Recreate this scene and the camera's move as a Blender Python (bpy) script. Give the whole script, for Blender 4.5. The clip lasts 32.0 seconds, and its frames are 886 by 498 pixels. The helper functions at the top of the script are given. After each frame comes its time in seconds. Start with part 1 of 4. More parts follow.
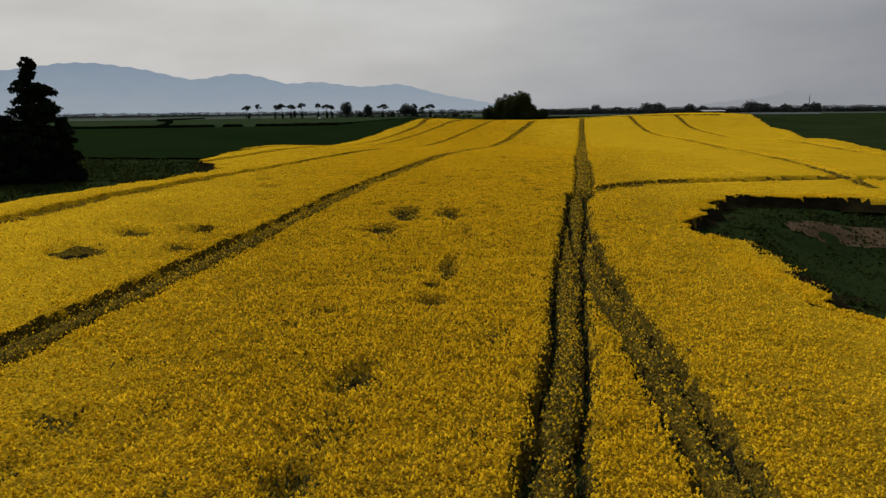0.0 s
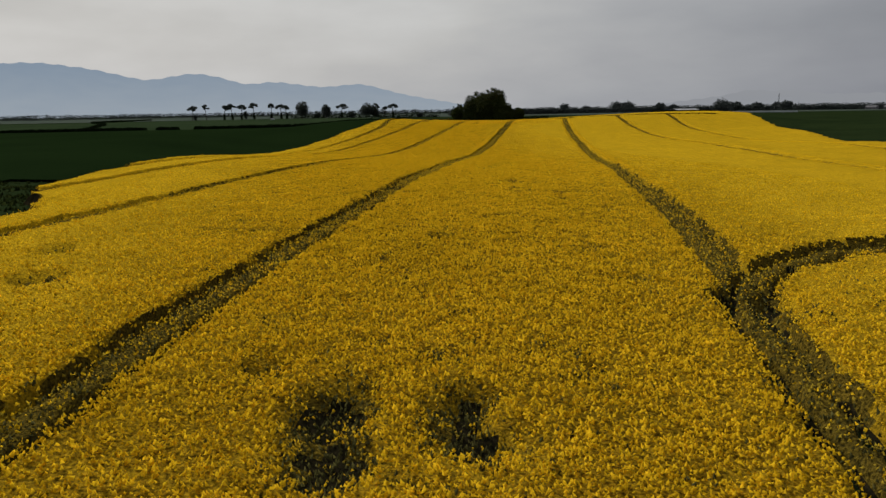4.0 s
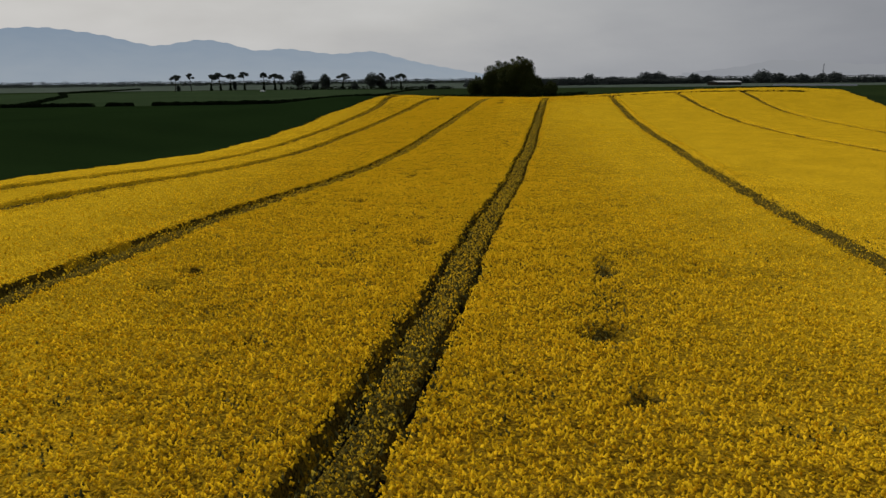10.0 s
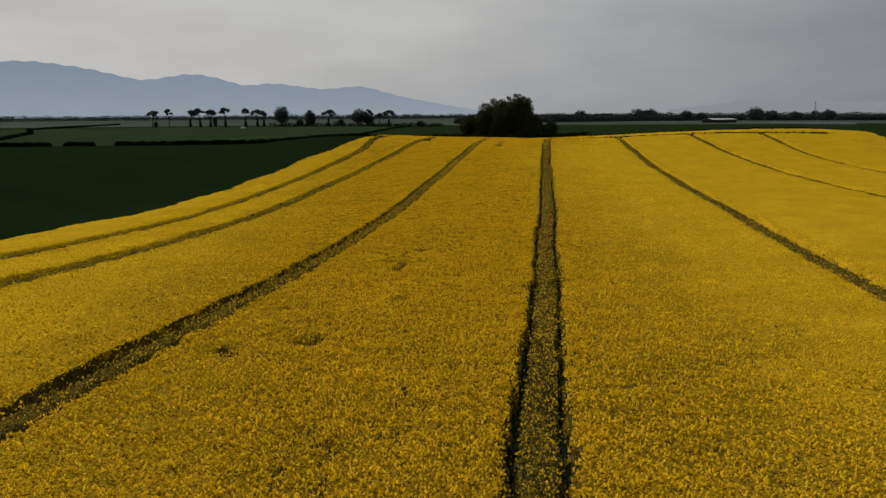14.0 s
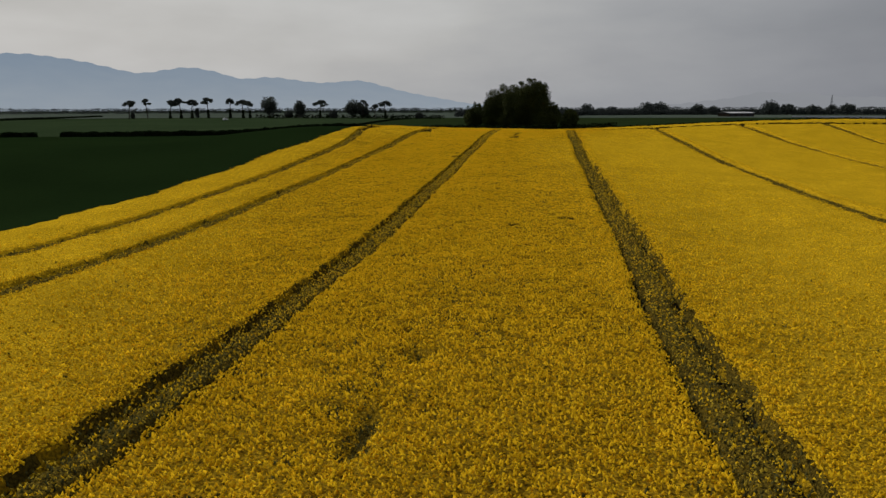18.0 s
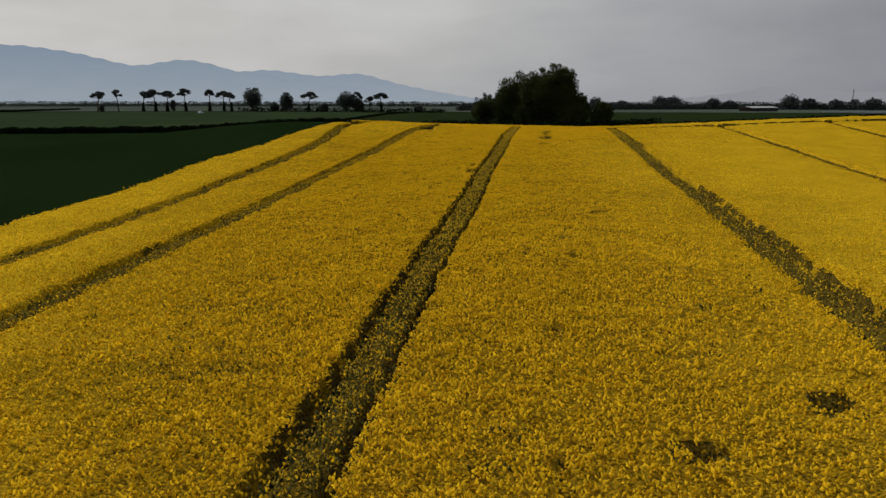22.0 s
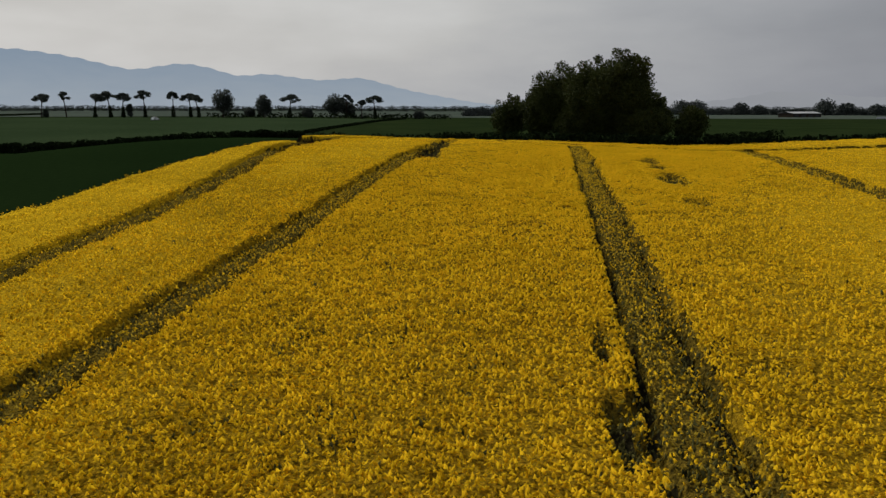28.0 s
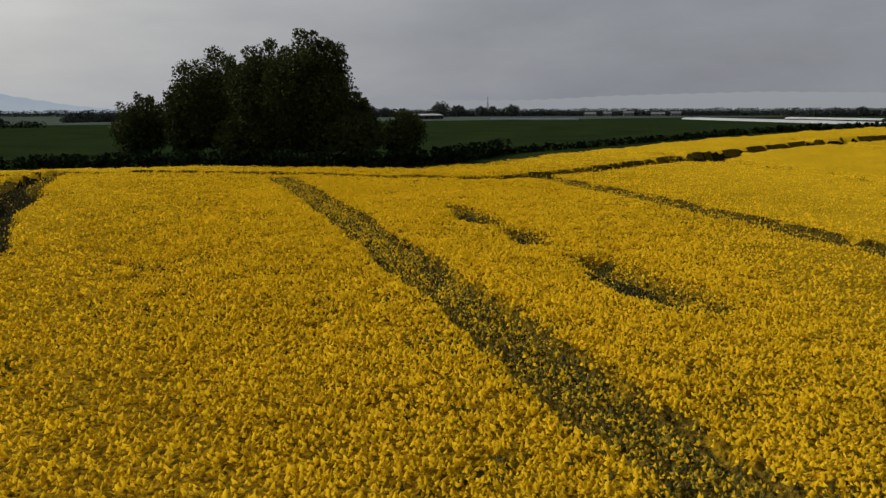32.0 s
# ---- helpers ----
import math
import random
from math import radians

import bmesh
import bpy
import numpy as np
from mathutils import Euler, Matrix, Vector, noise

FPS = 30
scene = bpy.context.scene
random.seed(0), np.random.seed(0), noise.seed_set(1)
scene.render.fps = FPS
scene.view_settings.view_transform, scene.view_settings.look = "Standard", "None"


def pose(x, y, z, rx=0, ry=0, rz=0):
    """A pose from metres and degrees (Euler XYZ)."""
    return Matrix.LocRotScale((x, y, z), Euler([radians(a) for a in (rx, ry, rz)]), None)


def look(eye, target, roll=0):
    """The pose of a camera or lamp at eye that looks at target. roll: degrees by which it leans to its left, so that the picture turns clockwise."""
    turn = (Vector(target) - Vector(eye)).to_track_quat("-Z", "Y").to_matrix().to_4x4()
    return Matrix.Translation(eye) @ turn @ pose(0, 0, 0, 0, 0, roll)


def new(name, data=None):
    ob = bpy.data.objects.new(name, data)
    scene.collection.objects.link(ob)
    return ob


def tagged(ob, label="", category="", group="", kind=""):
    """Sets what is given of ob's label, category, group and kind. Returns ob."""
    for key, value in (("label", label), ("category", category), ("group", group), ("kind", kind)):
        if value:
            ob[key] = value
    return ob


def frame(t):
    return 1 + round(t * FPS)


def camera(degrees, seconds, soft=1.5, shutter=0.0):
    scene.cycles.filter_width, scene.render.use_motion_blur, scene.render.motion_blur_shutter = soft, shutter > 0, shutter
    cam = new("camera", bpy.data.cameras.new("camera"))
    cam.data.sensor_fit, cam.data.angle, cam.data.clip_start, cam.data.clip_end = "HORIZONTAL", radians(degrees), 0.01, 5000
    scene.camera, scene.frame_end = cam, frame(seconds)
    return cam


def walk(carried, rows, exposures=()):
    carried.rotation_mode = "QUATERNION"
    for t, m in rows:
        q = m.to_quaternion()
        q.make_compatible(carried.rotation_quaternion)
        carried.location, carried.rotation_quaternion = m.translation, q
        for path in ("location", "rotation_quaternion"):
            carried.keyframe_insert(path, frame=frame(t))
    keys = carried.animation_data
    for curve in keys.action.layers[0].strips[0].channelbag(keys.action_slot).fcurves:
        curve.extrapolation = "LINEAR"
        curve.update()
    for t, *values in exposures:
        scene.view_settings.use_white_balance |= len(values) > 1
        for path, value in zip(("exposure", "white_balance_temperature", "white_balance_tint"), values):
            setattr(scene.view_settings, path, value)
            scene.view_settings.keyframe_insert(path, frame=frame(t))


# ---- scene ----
# ---- camera and its flight ----
cam = camera(66.0, 32.0, soft=1.4)
PATH = [
    (0, -0.00, 0.00, 12.26, 0.95, -11.53, -0.62),
    (0.5, -0.38, 5.79, 12.23, 0.43, -11.54, -0.83),
    (1, -0.72, 11.59, 12.20, -0.66, -11.61, -1.04),
    (1.5, -1.05, 17.38, 12.16, -1.90, -11.68, -1.22),
    (2, -1.38, 23.15, 12.11, -2.02, -11.63, -1.14),
    (2.5, -1.74, 28.83, 12.03, -2.07, -11.64, -1.06),
    (3, -1.92, 34.58, 11.94, -2.13, -11.57, -0.87),
    (3.5, -1.95, 40.41, 11.86, -2.09, -11.56, -0.91),
    (5.5, -0.74, 64.12, 11.80, -1.92, -11.50, -0.75),
    (6, -0.52, 69.76, 11.99, -1.97, -11.47, -0.66),
    (6.5, -0.35, 75.24, 12.27, -1.96, -11.43, -0.66),
    (7, -0.24, 80.59, 12.60, -1.95, -11.43, -0.58),
    (7.5, -0.17, 85.83, 12.96, -1.98, -11.40, -0.55),
    (8, -0.16, 90.99, 13.32, -2.03, -11.48, -0.51),
    (8.5, -0.12, 97.50, 13.55, -2.10, -12.02, -0.48),
    (9, 0.24, 105.00, 13.78, -1.68, -13.02, -0.49),
    (9.5, 0.66, 112.20, 14.02, -1.05, -14.18, -0.52),
    (10, 0.72, 116.90, 14.20, -0.98, -14.08, -0.53),
    (10.5, 0.26, 118.20, 14.42, -1.75, -12.45, -0.53),
    (11, 0.03, 118.86, 14.76, -1.92, -11.37, -0.51),
    (11.5, 0.00, 123.05, 14.99, -1.95, -11.36, -0.48),
    (12, -0.01, 127.20, 15.26, -1.97, -11.34, -0.49),
    (12.5, 0.02, 131.47, 15.53, -1.98, -11.35, -0.45),
    (13, 0.03, 135.91, 15.75, -2.00, -11.31, -0.32),
    (13.5, 0.03, 140.46, 15.85, -2.01, -11.29, -0.22),
    (14, 0.05, 145.00, 15.76, -2.02, -11.30, -0.28),
    (14.5, 0.09, 149.62, 15.53, -2.01, -11.27, -0.27),
    (16.5, 0.22, 168.96, 13.82, -2.06, -11.36, -0.24),
    (17, 0.25, 174.38, 13.55, -2.09, -11.43, -0.19),
    (17.5, 0.31, 179.99, 13.26, -2.11, -11.54, -0.19),
    (18, 0.38, 185.75, 12.92, -2.11, -11.70, -0.10),
    (18.5, 0.42, 191.61, 12.59, -2.12, -11.87, -0.11),
    (19, 0.52, 197.55, 12.34, -2.12, -12.00, -0.03),
    (19.5, 0.63, 203.52, 12.22, -2.13, -12.08, -0.02),
    (20, 0.69, 209.47, 12.13, -2.13, -12.13, 0.05),
    (20.5, 0.73, 215.39, 12.09, -2.11, -12.16, 0.05),
    (21, 0.77, 221.22, 12.10, -2.12, -12.19, 0.07),
    (21.5, 0.79, 226.97, 12.13, -2.15, -12.18, 0.09),
    (22, 0.84, 232.69, 12.17, -2.17, -12.18, 0.09),
    (22.5, 0.93, 238.44, 12.22, -2.15, -12.16, 0.11),
    (23, 1.08, 244.25, 12.27, -2.14, -12.14, 0.15),
    (23.5, 1.19, 250.13, 12.31, -2.12, -12.13, 0.16),
    (24, 1.26, 256.01, 12.33, -2.14, -12.12, 0.17),
    (24.5, 1.27, 261.88, 12.32, -2.18, -12.07, 0.20),
    (25, 1.27, 267.75, 12.27, -2.17, -12.04, 0.18),
    (25.5, 1.31, 273.61, 12.22, -2.19, -12.02, 0.23),
    (27.5, 1.81, 297.11, 11.99, -2.05, -11.84, 0.14),
    (28, 1.92, 302.89, 11.99, -2.03, -11.80, 0.14),
    (28.5, 2.04, 308.62, 12.00, -2.00, -11.79, 0.13),
    (29, 2.21, 314.37, 12.03, -3.24, -11.75, 0.20),
    (29.5, 2.39, 320.16, 12.06, -8.57, -11.70, 0.24),
    (30, 2.54, 325.96, 12.10, -13.93, -11.66, 0.22),
    (30.5, 2.82, 331.67, 12.15, -18.30, -11.58, 0.06),
    (31, 3.26, 337.26, 12.19, -23.08, -11.63, -0.03),
    (31.5, 3.97, 342.65, 12.24, -27.69, -11.49, -0.80),
    (32, 4.84, 347.87, 12.27, -32.34, -11.57, -0.19),
]


def gaze(row):
    t, x, y, z, yaw, pitch, roll = row
    a, b = radians(yaw), radians(pitch)
    way = Vector((-math.sin(a) * math.cos(b), math.cos(a) * math.cos(b), math.sin(b)))
    eye = Vector((x, y, z))
    return t, look(eye, eye + 2 * way, roll)


walk(cam, [gaze(r) for r in PATH], ((0, 0.02), (2, 0.05), (6, -0.04), (9, -0.12), (10, 0.0), (11, 0.06), (12, -0.1), (14, -0.12), (17, -0.12), (21, -0.05), (28, 0.04), (32, 0.08)))

# ---- sky, sun ----
SUN_AZ, SUN_EL = radians(-32), radians(38)          # ahead of the flight, to its left
TO_SUN = Vector((math.sin(SUN_AZ) * math.cos(SUN_EL), math.cos(SUN_AZ) * math.cos(SUN_EL), math.sin(SUN_EL)))


def build_world():
    w = bpy.data.worlds.new("overcast_sky")
    scene.world = w
    w.use_nodes = True
    nt = w.node_tree
    nt.nodes.clear()
    N, L = nt.nodes.new, nt.links.new
    out, bg = N("ShaderNodeOutputWorld"), N("ShaderNodeBackground")
    L(bg.outputs[0], out.inputs[0])
    sky = N("ShaderNodeTexSky")
    sky.sky_type, sky.sun_disc = "NISHITA", False
    sky.sun_elevation, sky.sun_rotation = SUN_EL, SUN_AZ
    sky.air_density, sky.dust_density = 2.0, 4.0
    dim = N("ShaderNodeVectorMath")
    dim.operation = "SCALE"
    dim.inputs[3].default_value = 0.06
    L(sky.outputs[0], dim.inputs[0])
    co = N("ShaderNodeTexCoord")
    # cloud deck: brighter towards the hidden sun, with soft ragged streaks
    dot = N("ShaderNodeVectorMath")
    dot.operation = "DOT_PRODUCT"
    dot.inputs[1].default_value = TO_SUN
    L(co.outputs["Generated"], dot.inputs[0])
    glow = N("ShaderNodeMapRange")
    glow.interpolation_type = "SMOOTHSTEP"
    glow.inputs[1].default_value, glow.inputs[2].default_value = 0.30, 0.98
    glow.inputs[3].default_value, glow.inputs[4].default_value = 0.272, 0.60
    L(dot.outputs["Value"], glow.inputs[0])
    mp = N("ShaderNodeMapping")
    mp.inputs["Scale"].default_value = (2.2, 2.2, 7.0)
    L(co.outputs["Generated"], mp.inputs[0])
    no = N("ShaderNodeTexNoise")
    no.inputs["Scale"].default_value, no.inputs["Detail"].default_value = 1.6, 5.0
    L(mp.outputs[0], no.inputs[0])
    va = N("ShaderNodeMapRange")
    va.inputs[1].default_value, va.inputs[2].default_value = 0.25, 0.75
    va.inputs[3].default_value, va.inputs[4].default_value = 0.84, 1.16
    L(no.outputs[0], va.inputs[0])
    mul = N("ShaderNodeMath")
    mul.operation = "MULTIPLY"
    L(glow.outputs[0], mul.inputs[0])
    L(va.outputs[0], mul.inputs[1])
    tint = N("ShaderNodeMix")                            # thin cloud: warm-white towards the sun, blue-grey away from it and in the folds
    tint.data_type = "RGBA"
    tint.inputs[6].default_value, tint.inputs[7].default_value = (0.925, 0.972, 1.085, 1), (0.985, 0.995, 1.0, 1)
    side = N("ShaderNodeMapRange")
    side.inputs[1].default_value, side.inputs[2].default_value = 0.27, 0.50
    L(mul.outputs[0], side.inputs[0])
    L(side.outputs[0], tint.inputs[0])
    col = N("ShaderNodeVectorMath")
    col.operation = "SCALE"
    L(tint.outputs[2], col.inputs[0])
    L(mul.outputs[0], col.inputs[3])
    mix = N("ShaderNodeMix")
    mix.data_type = "RGBA"
    mix.inputs[0].default_value = 0.93
    L(dim.outputs[0], mix.inputs[6])
    L(col.outputs[0], mix.inputs[7])
    L(mix.outputs[2], bg.inputs[0])
    bg.inputs[1].default_value = 1.0


build_world()
sun_data = bpy.data.lights.new("sun", "SUN")
sun_data.energy, sun_data.angle, sun_data.color = 3.0, radians(12), (1.0, 0.95, 0.86)
sun = new("sun", sun_data)
sun.matrix_world = look(TO_SUN * 300, (0, 0, 0))


# ---- materials ----
def material(name, dark, light, scale=3.0, rough=0.8, fine=20.0, bump=0.3, island=0.0, translucent=0.0, metal=0.0,
             obj_random=0.0, dist=0.05, spec=0.3):
    """Two-scale procedural surface between two base colours, with grain and relief."""
    m = bpy.data.materials.new(name)
    m.use_nodes = True
    nt = m.node_tree
    nt.nodes.clear()
    N, L = nt.nodes.new, nt.links.new
    out, bs = N("ShaderNodeOutputMaterial"), N("ShaderNodeBsdfPrincipled")
    geo = N("ShaderNodeNewGeometry")
    big, small = N("ShaderNodeTexNoise"), N("ShaderNodeTexNoise")
    big.inputs["Scale"].default_value, big.inputs["Detail"].default_value = scale, 4.0
    small.inputs["Scale"].default_value, small.inputs["Detail"].default_value = fine, 3.0
    L(geo.outputs["Position"], big.inputs[0])
    L(geo.outputs["Position"], small.inputs[0])
    add = N("ShaderNodeMath")
    add.operation = "ADD"
    L(big.outputs[0], add.inputs[0])
    L(small.outputs[0], add.inputs[1])
    val = add
    for amount, source in ((island, "Random Per Island"), (obj_random, "obj")):
        if amount:
            mm = N("ShaderNodeMath")
            mm.operation = "MULTIPLY_ADD"
            mm.inputs[1].default_value = amount
            if source == "obj":
                oi = N("ShaderNodeObjectInfo")
                L(oi.outputs["Random"], mm.inputs[0])
            else:
                L(geo.outputs[source], mm.inputs[0])
            L(val.outputs[0], mm.inputs[2])
            val = mm
    mr = N("ShaderNodeMapRange")
    mr.inputs[1].default_value, mr.inputs[2].default_value = 0.70, 1.30 + island + obj_random
    L(val.outputs[0], mr.inputs[0])
    mix = N("ShaderNodeMix")
    mix.data_type = "RGBA"
    mix.inputs[6].default_value, mix.inputs[7].default_value = (*dark, 1), (*light, 1)
    L(mr.outputs[0], mix.inputs[0])
    L(mix.outputs[2], bs.inputs["Base Color"])
    bs.inputs["Roughness"].default_value, bs.inputs["Metallic"].default_value = rough, metal
    bs.inputs["Specular IOR Level"].default_value = spec
    if bump:
        bu = N("ShaderNodeBump")
        bu.inputs["Strength"].default_value, bu.inputs["Distance"].default_value = bump, dist
        L(small.outputs[0], bu.inputs["Height"])
        L(bu.outputs[0], bs.inputs["Normal"])
    last = bs
    if translucent:
        tr, ms = N("ShaderNodeBsdfTranslucent"), N("ShaderNodeMixShader")
        L(mix.outputs[2], tr.inputs[0])
        ms.inputs[0].default_value = translucent
        L(bs.outputs[0], ms.inputs[1])
        L(tr.outputs[0], ms.inputs[2])
        last = ms
    L(last.outputs[0], out.inputs[0])
    return m


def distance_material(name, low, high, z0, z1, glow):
    """Distant hills as a plain glowing backdrop: haze is put into the colour, paler at the foot."""
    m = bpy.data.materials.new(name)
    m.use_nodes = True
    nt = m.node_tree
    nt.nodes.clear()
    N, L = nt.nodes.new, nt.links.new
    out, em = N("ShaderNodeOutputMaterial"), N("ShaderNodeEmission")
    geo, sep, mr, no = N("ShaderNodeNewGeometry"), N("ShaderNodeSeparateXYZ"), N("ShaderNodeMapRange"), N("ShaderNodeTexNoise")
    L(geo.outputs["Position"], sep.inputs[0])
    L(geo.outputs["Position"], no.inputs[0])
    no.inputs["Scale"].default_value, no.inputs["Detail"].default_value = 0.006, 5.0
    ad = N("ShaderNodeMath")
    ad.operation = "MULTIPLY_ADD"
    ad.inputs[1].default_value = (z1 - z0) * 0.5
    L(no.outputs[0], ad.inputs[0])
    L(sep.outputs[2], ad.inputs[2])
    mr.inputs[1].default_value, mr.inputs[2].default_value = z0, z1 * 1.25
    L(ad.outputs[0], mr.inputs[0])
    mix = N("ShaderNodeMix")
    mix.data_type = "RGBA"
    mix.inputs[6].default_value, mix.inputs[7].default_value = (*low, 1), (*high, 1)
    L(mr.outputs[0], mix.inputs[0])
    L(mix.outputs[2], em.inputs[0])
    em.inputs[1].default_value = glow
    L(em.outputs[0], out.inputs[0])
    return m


def bloom_material(name, gap, low, high, sharp, mottle=0.35):
    """A crowd of flower tips seen from above: fine tufts with darker gaps between, mottled over a few metres."""
    m = bpy.data.materials.new(name)
    m.use_nodes = True
    nt = m.node_tree
    nt.nodes.clear()
    N, L = nt.nodes.new, nt.links.new
    out, bs = N("ShaderNodeOutputMaterial"), N("ShaderNodeBsdfPrincipled")
    geo = N("ShaderNodeNewGeometry")
    tuft, clump, patch = N("ShaderNodeTexNoise"), N("ShaderNodeTexNoise"), N("ShaderNodeTexNoise")
    for node, size, detail in ((tuft, 8.5, 2.5), (clump, 1.7, 3.0), (patch, 0.16, 3.0)):
        node.inputs["Scale"].default_value, node.inputs["Detail"].default_value = size, detail
        L(geo.outputs["Position"], node.inputs[0])
    mix1, mix2 = N("ShaderNodeMix"), N("ShaderNodeMix")
    mix1.data_type = mix2.data_type = "RGBA"
    ad = N("ShaderNodeMath")
    ad.operation = "MULTIPLY_ADD"
    ad.inputs[1].default_value = mottle
    L(clump.outputs[0], ad.inputs[0])
    L(tuft.outputs[0], ad.inputs[2])
    mr, mp = N("ShaderNodeMapRange"), N("ShaderNodeMapRange")
    mid = 0.5 + 0.5 * mottle
    mr.inputs[1].default_value, mr.inputs[2].default_value = mid - sharp - 0.02, mid + sharp - 0.02
    L(ad.outputs[0], mr.inputs[0])
    mp.inputs[1].default_value, mp.inputs[2].default_value = 0.33, 0.67
    L(patch.outputs[0], mp.inputs[0])
    mix1.inputs[6].default_value, mix1.inputs[7].default_value = (*low, 1), (*high, 1)
    L(mp.outputs[0], mix1.inputs[0])
    mix2.inputs[6].default_value = (*gap, 1)
    L(mix1.outputs[2], mix2.inputs[7])
    L(mr.outputs[0], mix2.inputs[0])
    L(mix2.outputs[2], bs.inputs["Base Color"])
    bs.inputs["Roughness"].default_value, bs.inputs["Specular IOR Level"].default_value = 0.9, 0.0
    bu = N("ShaderNodeBump")
    bu.inputs["Strength"].default_value, bu.inputs["Distance"].default_value = 1.0, 0.12
    L(ad.outputs[0], bu.inputs["Height"])
    L(bu.outputs[0], bs.inputs["Normal"])
    L(bs.outputs[0], out.inputs[0])
    return m


M_FLOWER = material("rape_flower", (0.62, 0.398, 0.010), (0.95, 0.622, 0.022), scale=0.16, fine=1.7, bump=0.0, island=0.8,
                    rough=0.8, translucent=0.42, spec=0.0)
def between(a, b, k):
    return tuple(p + (q - p) * k for p, q in zip(a, b))


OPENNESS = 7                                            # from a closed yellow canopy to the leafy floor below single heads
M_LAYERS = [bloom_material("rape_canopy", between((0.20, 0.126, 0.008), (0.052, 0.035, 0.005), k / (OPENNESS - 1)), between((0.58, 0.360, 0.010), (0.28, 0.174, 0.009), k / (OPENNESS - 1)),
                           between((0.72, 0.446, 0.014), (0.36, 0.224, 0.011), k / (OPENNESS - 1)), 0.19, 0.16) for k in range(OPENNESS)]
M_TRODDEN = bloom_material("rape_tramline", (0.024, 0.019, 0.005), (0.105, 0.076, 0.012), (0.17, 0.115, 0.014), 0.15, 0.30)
M_PALE = material("fading_flower", (0.26, 0.190, 0.020), (0.52, 0.370, 0.035), scale=0.5, fine=2.5, bump=0.0, island=0.8, rough=0.8, translucent=0.35, spec=0.0)
M_RAPELEAF = material("rape_leaf", (0.018, 0.020, 0.007), (0.125, 0.112, 0.034), scale=0.8, fine=8.0, bump=0.0, island=0.8,
                      rough=0.8, translucent=0.15, spec=0.0)
M_BLADE = material("grass_blade", (0.006, 0.011, 0.003), (0.024, 0.031, 0.008), scale=0.4, fine=3.0, bump=0.0, island=0.7, rough=0.9, translucent=0.1, spec=0.0)
# soil and stems darkened to near-black: the crop's shade is in the colour
M_RUT_SHADE = material("rut_shade", (0.006, 0.006, 0.003), (0.022, 0.018, 0.009), scale=0.8, fine=6.0, bump=0.8, rough=0.95, spec=0.0)
M_GRASS = material("rough_grass", (0.008, 0.016, 0.006), (0.020, 0.030, 0.010), scale=0.05, fine=1.7, bump=0.6, rough=0.95, spec=0.0)
M_CEREAL = material("young_cereal", (0.006, 0.013, 0.004), (0.010, 0.020, 0.006), scale=0.03, fine=2.2, bump=0.4, rough=0.95, spec=0.0)
# pasture green with a little haze mixed in, greyer and lighter
M_PASTURE_HAZE = material("pasture", (0.017, 0.029, 0.013), (0.028, 0.044, 0.020), scale=0.02, fine=0.8, bump=0.3, rough=0.95, spec=0.0)
# paler and greyer than near grass: haze over the plain put into the colour
M_FARFIELD_HAZE = material("far_field_haze", (0.040, 0.054, 0.044), (0.070, 0.086, 0.070), scale=0.004, fine=0.05, bump=0.0, rough=0.95, spec=0.0)
M_SOIL = material("bare_soil", (0.040, 0.028, 0.016), (0.11, 0.078, 0.048), scale=0.3, fine=4.0, bump=0.7, rough=0.95, spec=0.0)
M_LEAF = material("broad_leaf", (0.016, 0.022, 0.007), (0.070, 0.084, 0.020), scale=0.15, fine=1.5, bump=0.0, island=0.5,
                  rough=0.8, translucent=0.10, spec=0.05)
M_DARKLEAF = material("dark_leaf", (0.006, 0.011, 0.005), (0.020, 0.030, 0.011), scale=0.2, fine=1.5, bump=0.0, island=0.5,
                      rough=0.8, translucent=0.05, spec=0.0)
M_NEEDLE = material("needle", (0.006, 0.011, 0.007), (0.018, 0.027, 0.015), scale=0.2, fine=2.0, bump=0.0, island=0.5, rough=0.8, spec=0.0)
# foliage of the pine row, lightened and greyed in place of haze
M_PINE_HAZE = material("pine_needle_haze", (0.040, 0.050, 0.045), (0.090, 0.100, 0.085), scale=0.2, fine=2.0, bump=0.0, island=0.5, rough=0.8, translucent=0.35, spec=0.0)
# leaf colour raised to grey so that distant trees look hazed
M_FARLEAF_HAZE = material("far_leaf_haze", (0.050, 0.059, 0.055), (0.095, 0.105, 0.096), scale=0.02, fine=0.3, bump=0.0, island=0.4, rough=0.9, spec=0.0)
M_BARK = material("bark", (0.02, 0.016, 0.012), (0.06, 0.05, 0.04), scale=1.0, fine=12.0, bump=0.6, rough=0.9, spec=0.0)
M_WHITE = material("white_sheet", (0.55, 0.56, 0.57), (0.75, 0.76, 0.77), scale=0.3, fine=3.0, bump=0.1, rough=0.6)
M_POLY = material("polythene", (0.26, 0.27, 0.28), (0.38, 0.39, 0.40), scale=0.05, fine=0.6, bump=0.1, rough=0.6)
M_METAL = material("grey_steel", (0.20, 0.21, 0.22), (0.34, 0.35, 0.36), scale=0.5, fine=5.0, bump=0.1, rough=0.5, metal=0.6)
M_WALL = material("rendered_wall", (0.12, 0.12, 0.125), (0.22, 0.215, 0.21), scale=0.3, fine=4.0, bump=0.2, rough=0.9)
M_DARK = material("dark_opening", (0.01, 0.01, 0.012), (0.025, 0.025, 0.03), scale=1.0, fine=6.0, bump=0.0, rough=0.6)
M_SLATE = material("slate_roof", (0.07, 0.07, 0.08), (0.14, 0.14, 0.15), scale=0.4, fine=5.0, bump=0.3, rough=0.8)
